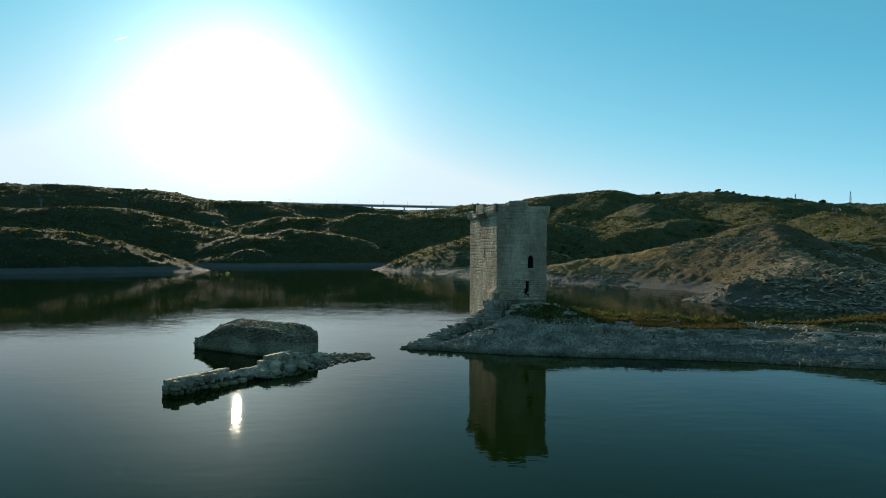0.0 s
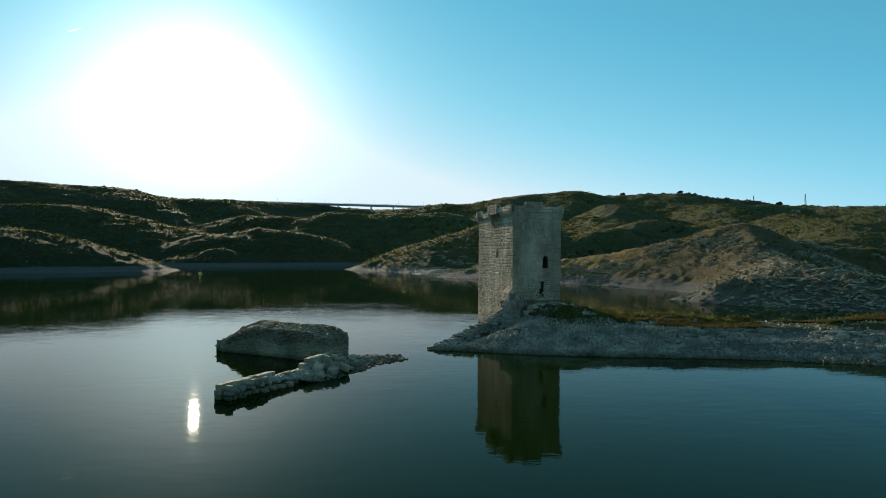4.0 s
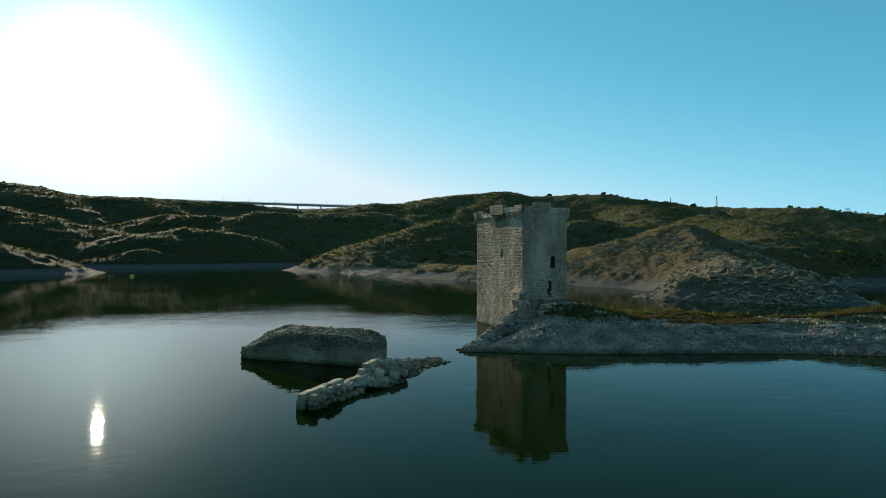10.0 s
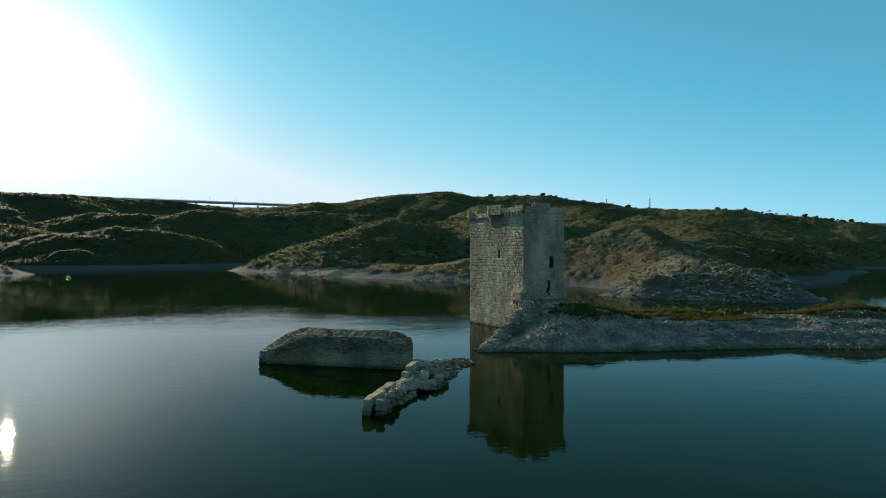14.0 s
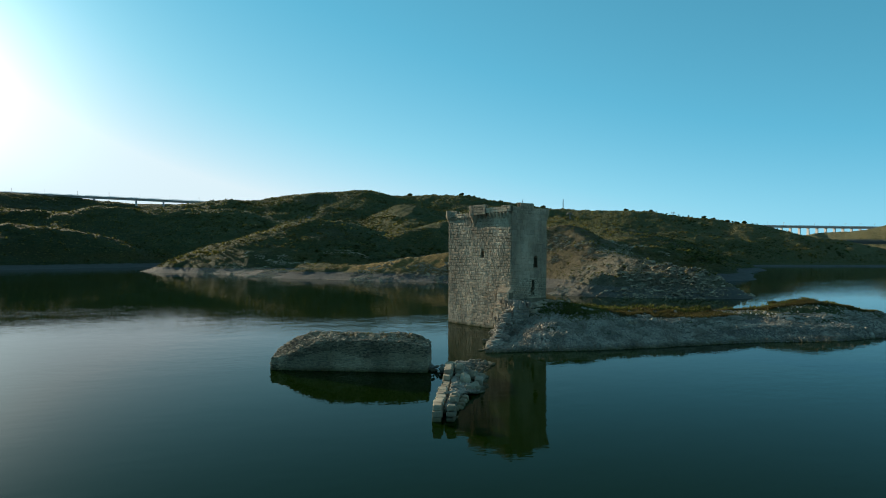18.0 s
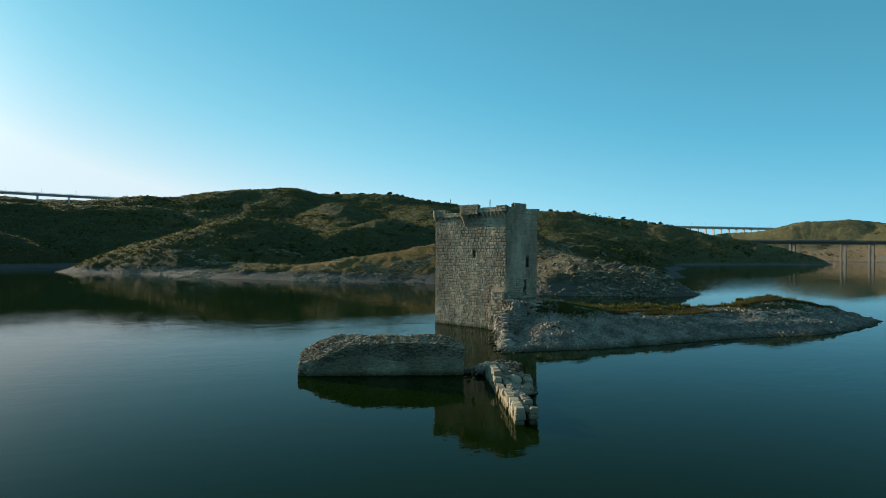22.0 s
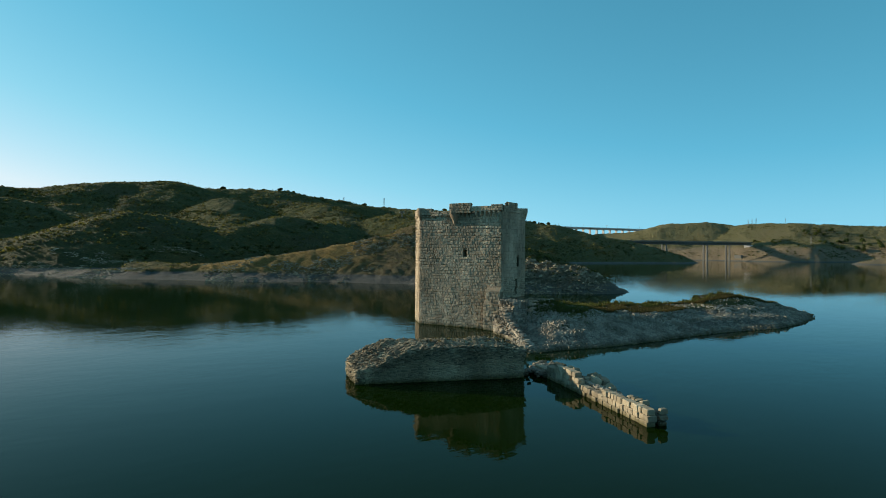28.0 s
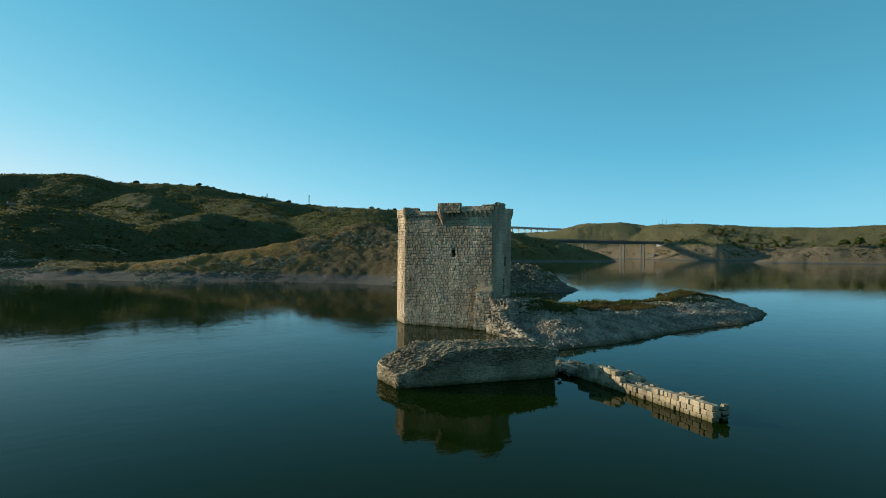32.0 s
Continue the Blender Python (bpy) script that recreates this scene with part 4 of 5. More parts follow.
def build_stump():
    rnd = random.Random(21)
    t = tagged(empty("wall_stump"), "massive stump of rough masonry with a rubble top in the water", "ruin")
    a, b, c, d = Vector((-31.7, 77.3)), Vector((-16.7, 69.3)), Vector((-14.6, 73.4)), Vector((-29.8, 82.0))
    nu, nv = 90, 36
    U, V = np.meshgrid(np.linspace(0, 1, nu), np.linspace(0, 1, nv), indexing="ij")
    X = (a.x * (1 - U) + b.x * U) * (1 - V) + (d.x * (1 - U) + c.x * U) * V
    Y = (a.y * (1 - U) + b.y * U) * (1 - V) + (d.y * (1 - U) + c.y * U) * V
    Z = stump_height(U, V) + 0.35 * fbm(X / 1.5, Y / 1.5, 4)
    s = Soup()
    idx = np.arange(nu * nv).reshape(nu, nv)
    q = np.stack([idx[:-1, :-1], idx[1:, :-1], idx[1:, 1:], idx[:-1, 1:]], -1).reshape(-1, 4)
    s.add(np.stack([X, Y, Z], -1).reshape(-1, 3).tolist(), q.tolist())
    rim = [idx[i, 0] for i in range(nu)] + [idx[-1, j] for j in range(1, nv)] + [idx[i, -1] for i in range(nu - 2, -1, -1)] + [idx[0, j] for j in range(nv - 2, 0, -1)]
    k = s.n
    s.add([(s.v[i][0], s.v[i][1], -2.5) for i in rim], [])
    m = len(rim)
    s.f += [(int(rim[i]), k + i, k + (i + 1) % m, int(rim[(i + 1) % m])) for i in range(m)]
    hang("wall_core", s.mesh("wall_core", BRICKY), t)
    st = []
    for p, r, top in ((a, b, lambda u: float(stump_height(u / 16.4, 0.0)) - 0.1 + 0.25 * math.sin(u * 3.1)), (d, a, lambda u: float(stump_height(0.02, 0)) + 0.1), (b, c, lambda u: 2.95 - 0.07 * u + 0.2 * math.sin(u * 4)), (c, d, lambda u: float(stump_height(1 - u / 16.8, 1.0)) - 0.2)):
        st += lay(p, r, -0.6, 4.2, (0.10, 0.19), (0.14, 0.42), 0.12, rnd, top=top, rough=0.26, gap=0.014, wave=0.075, uneven=1.0)
    low = [q for q in st if q[0].translation.z < 1.75 + 0.3 * math.sin(q[0].translation.x * 0.9)]
    set_stones(low, "facing_stone", t, BRICKY, lambda p: p.y < 73.0 and p.z > 0.8)
    hang("upper_masonry", joined([q for q in st if q not in low], "upper_masonry", BROWN_RUBBLE), t, "darker crumbling courses under the rubble top")["kind"] = "stuff"
    s = Soup()
    for _ in range(3600):
        u, v = rnd.random(), rnd.random()
        p = (a * (1 - u) + b * u) * (1 - v) + (d * (1 - u) + c * u) * v
        z = float(stump_height(u, v)) + 0.35 * float(fbm(np.array([p.x / 1.5]), np.array([p.y / 1.5]), 4)[0])
        vv, f = boulder(0.2 + 0.5 * rnd.random() ** 2.5, rnd, 0.5)
        s.add([(x + p.x, y + p.y, w + z) for x, y, w in vv], f)
    # flat stones that hang over the rim of the long face
    for _ in range(620):
        u = rnd.uniform(-0.01, 1.01)
        p = a * (1 - u) + b * u + Vector((-0.47, -0.88)) * rnd.uniform(-0.4, 0.12)
        z = float(stump_height(u, 0.0)) + rnd.uniform(-0.6, 0.15) - 0.9 * smooth01((0.35 - u) / 0.35) * rnd.random()
        vv, f = boulder(0.24 + 0.5 * rnd.random() ** 2, rnd, 0.4)
        s.add([(x + p.x, y + p.y, w + z) for x, y, w in vv], f)
    hang("rubble_top", s.mesh("rubble_top", BROWN_RUBBLE), t, "loose broken stones")["kind"] = "stuff"
    s = Soup()
    for _ in range(45):
        u, v = rnd.uniform(0.3, 0.95), rnd.uniform(0.25, 0.95)
        p = (a * (1 - u) + b * u) * (1 - v) + (d * (1 - u) + c * u) * v
        z = float(stump_height(u, v)) + 0.1
        for _ in range(5):
            g, h = rnd.uniform(0, 6.283), rnd.uniform(0.12, 0.3)
            x, y, q = p.x + rnd.uniform(-0.15, 0.15), p.y + rnd.uniform(-0.15, 0.15), 0.04
            s.add([(x - q * math.sin(g), y + q * math.cos(g), z), (x + q * math.sin(g), y - q * math.cos(g), z), (x + 0.3 * h * math.cos(g), y + 0.3 * h * math.sin(g), z + h)], [(0, 1, 2)])
    hang("dry_grass", s.mesh("dry_grass", STRAW), t, "short dry grass")["kind"] = "stuff"


build_stump()


# ---- the low wall of pale blocks in the water ----
def build_low_wall():
    rnd = random.Random(31)
    t = tagged(empty("ruined_wall"), "low ruined wall of pale squared blocks rising from the water", "ruin")
    p, q = Vector((-23.15, 51.35)), Vector((-13.7, 69.8))
    total = (q - p).length

    def top(u):
        return 1.36 - 0.5 * (7.4 < u < 10.8) + 0.3 * smooth01((u - 10.8) / 2) - 0.9 * smooth01((u - 15.5) / 5)

    m = wall_frame(q, p)
    for back in (0.0, 0.85):
        z, row = -1.02, 0
        while z < 1.6:
            h = 0.46
            u = -0.12 * (row % 2)
            while u < total:
                w = rnd.uniform(0.38, 0.86)
                if z + h * 0.65 < float(top(u + w / 2)) - (0.35 * rnd.random() if back else 0) and not (rnd.random() < ((0.4 if z > 0.2 else 0.0) if back else 0.02 if z > 0.6 else 0.0)):
                    at = m @ Matrix.Translation((total - u - w / 2, -back - 0.2 + rnd.uniform(-0.06, 0.06), z + h / 2)) @ Euler([rnd.uniform(-0.05, 0.05) for _ in range(3)]).to_matrix().to_4x4()
                    v, f = worn_block(w * 1.01, h * (rnd.uniform(0.94, 1.1) if z > 0.4 else 1.04), rnd.uniform(0.6, 0.8), rnd, rnd.uniform(0.5, 0.85))
                    if back:
                        v, f = worn_block(w * rnd.uniform(0.6, 1.0), h * rnd.uniform(0.7, 1.0), rnd.uniform(0.5, 0.8), rnd)
                        at = at @ Matrix.Translation((0, -0.2, 0)) @ Euler([rnd.uniform(-0.35, 0.35) for _ in range(3)]).to_matrix().to_4x4()
                    hang("block", mesh_of("block", v, f, BLOCK), t, at=at)
                u += w
            z += h
            row += 1
    # rubble that fell behind it, away from the lit face
    s = Soup()
    for _ in range(1500):
        u = rnd.uniform(0.5, total + 4.5)
        out = rnd.random() ** 1.3 * (0.5 + 2.7 * smooth01((u - 6) / 6) - 1.5 * smooth01((u - 20) / 5))
        pt = m @ Vector((total - u, -0.9 - out, 0))
        if u > total:
            pt += Vector((0.55, -0.2, 0)) * (u - total)
        z = max(-0.25, (1.0 - 0.7 * smooth01((u - 14) / 9)) * (1 - out / 3.2) - 0.15)
        v, f = boulder(0.22 + 0.5 * rnd.random() ** 2.5, rnd)
        s.add([(x + pt.x, y + pt.y, w + z) for x, y, w in v], f)
    # the tail of rubble that sinks into the lake
    for _ in range(520):
        g = rnd.random()
        wide = 1.9 - 1.5 * g
        x, y = -15.0 + 6.6 * g + rnd.uniform(-1, 1) * wide * 0.6, 68.9 + 4.7 * g - rnd.uniform(-1, 1) * wide * 0.7
        v, f = boulder(0.25 + 0.55 * rnd.random() ** 2, rnd, 0.5)
        z = (0.75 - 0.65 * g) * rnd.uniform(0.1, 1.0)
        s.add([(a + x, b + y, w + z) for a, b, w in v], f)
    hang("fallen_rubble", s.mesh("fallen_rubble", RUBBLE), t, "grey broken stones behind the blocks")["kind"] = "stuff"
    # fallen blocks lying on the rubble
    for u, out, z, size in ((4.2, 1.7, -0.1, 0.7), (5.2, 1.8, 0.0, 0.7), (6.2, 1.9, 0.0, 0.75), (7.2, 2.0, 0.1, 0.8), (8.4, 1.6, 0.4, 0.9), (9.6, 2.4, 0.5, 0.8), (10.8, 2.9, 0.35, 0.9), (11.8, 1.9, 0.9, 1.0), (12.6, 3.2, 0.6, 1.0), (13.6, 2.6, 0.9, 1.0), (14.4, 3.4, 0.6, 0.9), (1.6, 1.5, -0.2, 0.6), (0.5, 1.9, -0.25, 0.5), (-0.2, -0.1, -0.35, 0.7)):
        v, f = worn_block(size * 1.1, size * 0.75, size * 0.9, rnd)
        at = m @ Matrix.Translation((total - u, -out, z)) @ Euler((rnd.uniform(-0.5, 0.5), rnd.uniform(-0.3, 0.3), rnd.uniform(-0.6, 0.6))).to_matrix().to_4x4()
        hang("fallen_block", mesh_of("fallen_block", v, f, BLOCK), t, at=at)


build_low_wall()


# ---- scrub on the hills ----
def clump(size, rnd, leaves):
    """A low bush as a heap of small leaf faces."""
    v, f = [], []
    for _ in range(leaves):
        a, e = rnd.uniform(0, 6.283), rnd.uniform(0.0, 1.4)
        r = size * 0.5 * rnd.uniform(0.55, 1.0)
        c = Vector((math.cos(a) * math.cos(e) * r, math.sin(a) * math.cos(e) * r, math.sin(e) * r * 0.85))
        s = size * rnd.uniform(0.16, 0.3)
        m = Euler((rnd.uniform(-1, 1), rnd.uniform(-1, 1), rnd.uniform(0, 6.3))).to_matrix()
        k = len(v)
        for p in ((-s, -s * 0.6, 0), (s, -s * 0.5, 0.1 * s), (s * 0.6, s, 0), (-s * 0.7, s * 0.8, 0.2 * s)):
            q = c + m @ Vector(p)
            v.append((q.x, q.y, q.z))
        f.append((k, k + 1, k + 2, k + 3))
    return v, f


def scatter(name, kinds, x, y, z, size, spin, mat):
    """Copies of the small shapes at many places, as one mesh."""
    vs, fs, n = [], [], 0
    pick = np.arange(len(x)) % len(kinds)
    for k, (v, f) in enumerate(kinds):
        sel = pick == k
        v, f = np.array(v), np.array(f)
        c, s = np.cos(spin[sel])[:, None], np.sin(spin[sel])[:, None]
        g = size[sel][:, None]
        px = (v[:, 0] * c - v[:, 1] * s) * g + x[sel][:, None]
        py = (v[:, 0] * s + v[:, 1] * c) * g + y[sel][:, None]
        pz = v[:, 2] * g * 0.85 + z[sel][:, None]
        vs.append(np.stack([px, py, pz], -1).reshape(-1, 3))
        m = int(sel.sum())
        fs.append((f[None] + (np.arange(m) * len(v))[:, None, None] + n).reshape(-1, 4))
        n += m * len(v)
    co, quads = np.concatenate(vs), np.concatenate(fs)
    me = bpy.data.meshes.new(name)
    me.vertices.add(len(co))
    me.vertices.foreach_set("co", co.reshape(-1).astype(np.float32))
    me.loops.add(quads.size)
    me.loops.foreach_set("vertex_index", quads.reshape(-1).astype(np.int32))
    me.polygons.add(len(quads))
    me.polygons.foreach_set("loop_start", (np.arange(len(quads)) * 4).astype(np.int32))
    me.materials.append(mat)
    me.update(calc_edges=True)
    return me


def build_scrub():
    rs, rnd = np.random.RandomState(17), random.Random(17)
    kinds = [clump(1.0, rnd, 4) for _ in range(18)]
    n = 380000
    az = np.radians(rs.uniform(-42, 92, n))
    r = 150 + 1280 * rs.rand(n) ** 0.8
    x, y = -25 + r * np.sin(az), 10 + r * np.cos(az)
    z = land_height(x, y)
    patch = fbm(x / 50, y / 50, 4) + 0.35 * fbm(x / 9, y / 9, 2)
    near = (r < 340) & (x > 0) & (y < 310)
    keep = (z > np.where(near, 4.0, 2.6)) & (patch > np.where(near, -0.08, -0.3) + rs.uniform(-0.15, 0.15, n))
    x, y, z, r = (a[keep][:140000] for a in (x, y, z, r))
    size = (0.5 + 1.8 * rs.rand(len(x)) ** 2.5) * np.where(r < 420, 0.85, 1.55)
    # small tufts on the hill and spur beyond the tower
    hx, hy = rs.uniform(30, 210, 30000), rs.uniform(140, 320, 30000)
    hz = land_height(hx, hy)
    ok = (hz > 3.0) & (fbm(hx / 12, hy / 12, 3) > -0.25)
    x, y, z = np.concatenate([x, hx[ok]]), np.concatenate([y, hy[ok]]), np.concatenate([z, hz[ok]])
    size = np.concatenate([size, 0.3 + 0.6 * rs.rand(int(ok.sum())) ** 2])
    # the meadow stays open
    clear = (((x - 76) / 42) ** 2 + ((y - 300) / 50) ** 2 > 1) | (rs.rand(len(x)) < 0.12)
    x, y, z, size = x[clear], y[clear], z[clear], size[clear]
    # larger dark shrubs, gathered in the hollows and along the contours
    n = 260000
    az = np.radians(rs.uniform(-42, 92, n))
    r = 240 + 1150 * rs.rand(n) ** 0.8
    bx, by = -25 + r * np.sin(az), 10 + r * np.cos(az)
    bz = land_height(bx, by)
    band = fbm(bx / 70 + 31, by / 70, 4) + 0.9 * vnoise(bz / 6.5, bx / 260) + 0.3 * fbm(bx / 14, by / 14, 2)
    hollow = (land_height(bx + 14, by) + land_height(bx - 14, by) + land_height(bx, by + 14) + land_height(bx, by - 14)) / 4 - bz
    keep = (bz > 7.0) & (band + 0.22 * np.clip(hollow, -1.5, 2.5) > 0.24 + rs.uniform(-0.1, 0.1, n)) & ~((bx > -10) & (bx < 190) & (by < 330))
    bx, by, bz = (a[keep][:15000] for a in (bx, by, bz))
    thick = [clump(1.0, rnd, 9) for _ in range(14)]
    dark = scatter("shrubs", thick, bx, by, bz - 0.2, 1.6 + 3.0 * rs.rand(len(bx)) ** 2, rs.uniform(0, 6.28, len(bx)), BUSH)
    tagged(new("shrubs", dark), "dark green holm-oak shrubs in bands across the hillsides", "bushes", kind="stuff")
    me = scatter("scrub", kinds, x, y, z - 0.1, size, rs.uniform(0, 6.28, len(x)), SCRUB)
    tagged(new("scrub", me), "low dark green and brown bushes dotting the hillsides", "bushes", kind="stuff")


def build_outcrops():
    """Tilted slabs of slate on the slope and point beyond the tower."""
    rs, rnd = np.random.RandomState(23), random.Random(23)
    s = Soup()
    x, y = rs.uniform(60, 190, 26000), rs.uniform(138, 300, 26000)
    z = land_height(x, y)
    p = fbm(x / 16, y / 16, 3) + 0.3 * fbm(x / 4, y / 4, 2)
    x, y = np.concatenate([x, rs.uniform(-30, 75, 9000)]), np.concatenate([y, rs.uniform(262, 420, 9000)])
    z = land_height(x, y)
    p = fbm(x / 16, y / 16, 3) + 0.3 * fbm(x / 4, y / 4, 2)
    shelf = (x < 75) & (y > 255) & (z < 4.5) & (p > 0.0)
    ok = (z > -0.2) & (z < 24) & ((p > 0.11) | ((y < 195) & (p > -0.12)) | shelf)
    n = 0
    for px, py, pz in zip(x[ok], y[ok], z[ok]):
        if n >= 11000:
            break
        a, dip = 0.35 + rnd.uniform(-0.5, 0.5), rnd.uniform(-0.35, 0.2)
        L, W, H = rnd.uniform(0.8, 3.8), rnd.uniform(0.2, 0.55), rnd.uniform(0.25, 0.55)
        c, sn = math.cos(a), math.sin(a)
        v = []
        for dx, dy, dz in ((-1, -1, -0.6), (1, -0.8, -0.6), (1, 1, -0.6), (-1, 0.9, -0.6), (-0.7, -0.4, 0.7), (0.8, -0.6, 1), (0.6, 0.3, 0.9), (-0.8, 0.2, 0.5)):
            lx, ly, lz = dx * L * rnd.uniform(0.4, 0.6), dy * W * rnd.uniform(0.4, 0.6) + dz * 0.3 * W, dz * H * rnd.uniform(0.4, 0.6)
            v.append((lx * c - ly * sn + px, lx * sn + ly * c + py, lz + pz - 0.12 + lx * dip))
        s.add(v, [(3, 2, 1, 0), (4, 5, 6, 7), (0, 1, 5, 4), (1, 2, 6, 5), (2, 3, 7, 6), (3, 0, 4, 7)])
        n += 1
    # broken rock along the point and the low ridge before the cove
    x, y = rs.uniform(64, 126, 30000), rs.uniform(138, 200, 30000)
    z = land_height(x, y)
    p = fbm(x / 9 + 2, y / 9, 3) + 0.25 * rs.rand(len(x))
    ok = (z > -0.1) & (z < 9) & (p > 0.02)
    for px, py, pz in list(zip(x[ok], y[ok], z[ok]))[:800]:
        v, f = boulder(0.35 + 1.5 * rnd.random() ** 3, rnd, 0.4)
        a = 0.5 + rnd.uniform(-0.25, 0.25)
        c, sn, g = math.cos(a), math.sin(a), rnd.uniform(1.2, 2.4)
        s.add([(p * g * c - q * 0.8 * sn + px, p * g * sn + q * 0.8 * c + py, w + pz + 0.16 * p) for p, q, w in v], f)
    tagged(new("rock_outcrops", s.mesh("rock_outcrops", ROCK)), "tilted slabs of grey slate breaking through the dry slope", "rocks", kind="stuff")


build_scrub()
build_outcrops()


# ---- trees on the skyline ----
def build_tree(seed, height, width, leaf=OAK):
    rnd = random.Random(seed)
    t = tagged(empty("holm_oak"), "dark rounded holm oak standing on the hill crest", "tree", "oaks on the hill crest")
    s = Soup()
    rings, prev = 6, None
    for k, (z, r) in enumerate(((0, 0.35), (height * 0.2, 0.26), (height * 0.42, 0.2))):
        s.add([(math.cos(i * 6.283 / rings) * r + 0.1 * k, math.sin(i * 6.283 / rings) * r, z) for i in range(rings)], [] if k == 0 else [((k - 1) * rings + i - k * rings, (k - 1) * rings + (i + 1) % rings - k * rings, (i + 1) % rings, i) for i in range(rings)])
    for _ in range(5):
        a = rnd.uniform(0, 6.283)
        p, q = Vector((0.15, 0, height * 0.36)), Vector((math.cos(a) * width * 0.3, math.sin(a) * width * 0.3, height * rnd.uniform(0.55, 0.8)))
        side = Vector((-math.sin(a), math.cos(a), 0)) * 0.1
        up = Vector((0, 0, 0.1))
        s.add([p + side, p - side, p + up, q + side * 0.4, q - side * 0.4, q + up * 0.4], [(0, 1, 4, 3), (1, 2, 5, 4), (2, 0, 3, 5)])
    hang("trunk", s.mesh("trunk", BARK), t, "short grey trunk with limbs")
    s = Soup()
    for _ in range(16):
        a, e, r = rnd.uniform(0, 6.283), rnd.uniform(-0.3, 1.3), rnd.uniform(0.4, 0.85)
        c = (math.cos(a) * math.cos(e) * width * 0.38 * r, math.sin(a) * math.cos(e) * width * 0.38 * r, height * 0.42 + math.sin(e) * height * 0.42 * r)
        v, f = clump(width * rnd.uniform(0.28, 0.45), rnd, 26)
        s.add([(x + c[0], y + c[1], z + c[2] - 0.3) for x, y, z in v], f)
    hang("crown", s.mesh("crown", leaf), t, "dense crown of leaves")["kind"] = "stuff"
    return t


def ground_at(x, y):
    return float(land_height(np.array([float(x)]), np.array([float(y)]))[0])


_oaks = [build_tree(k, h, w) for k, (h, w) in enumerate(((8.0, 10.0), (6.5, 8.0), (5.0, 7.0)))]
_spots = [(289, 913, 0, 1.1), (323, 901, 2, 1.2), (327, 900, 2, 1.0), (343, 894, 1, 1.0), (351, 891, 2, 1.0), (365, 885, 0, 1.0), (375, 881, 1, 0.9), (383, 878, 2, 1.0), (397, 871, 2, 0.9), (421, 860, 1, 0.9), (427, 857, 2, 0.8), (434, 854, 2, 0.8), (479, 829, 0, 1.1), (484, 826, 1, 0.9), (499, 806, 1, 1.0), (505, 801, 2, 0.9), (545, 716, 0, 0.9), (552, 709, 2, 0.9), (570, 693, 2, 1.0), (592, 671, 2, 1.0), (607, 633, 0, 0.8), (612, 622, 1, 0.8), (617, 603, 1, 0.9), (620, 592, 1, 0.9), (623, 583, 2, 1.1), (-465, 992, 2, 1.0), (-505, 972, 2, 0.9)]
for i, (x, y, k, sc) in enumerate(_spots):
    m = pose(x, y, ground_at(x, y) - 2.0, 0, 0, 47 * i)
    if i in (0, 3, 1):
        _oaks[k].matrix_basis = m
    else:
        c = copy_thing(_oaks[k], m)
        c.scale = (sc, sc, sc)


# ---- bridges ----
def beam(s, a, b, wide, tall):
    """A box from a to b, whose top runs through both."""
    a, b = Vector(a), Vector(b)
    d = (b - a)
    side = Vector((-d.y, d.x, 0)).normalized() * wide / 2
    up = Vector((0, 0, -tall))
    v = [a - side, a + side, b + side, b - side]
    v = v + [p + up for p in v]
    s.add(v, [(3, 2, 1, 0), (4, 5, 6, 7), (0, 1, 5, 4), (1, 2, 6, 5), (2, 3, 7, 6), (3, 0, 4, 7)])


def pier(x, y, z0, z1, wx, wy, ang, mat, head):
    """A tapered pier with a wider head."""
    s = Soup()
    c, sn = math.cos(ang), math.sin(ang)
    prof = ((z1 - 2.0, 1.04), (z1 - 1.6, 1.08), (z1, 1.6)) if head else ((z0, 1.25), (z1 - 1.9, 1.0))
    for k, (z, g) in enumerate(prof):
        ring = []
        for dx, dy in ((-1, -1), (1, -1), (1, 1), (-1, 1)):
            lx, ly = dx * wx / 2 * (1.04 if head else g), dy * wy / 2 * g
            ring.append((x + lx * c - ly * sn, y + lx * sn + ly * c, z))
        s.add(ring, [] if k == 0 else [(i - 4, (i + 1) % 4 - 4, (i + 1) % 4, i) for i in range(4)])
    return s.mesh("pier_head" if head else "pier", mat)


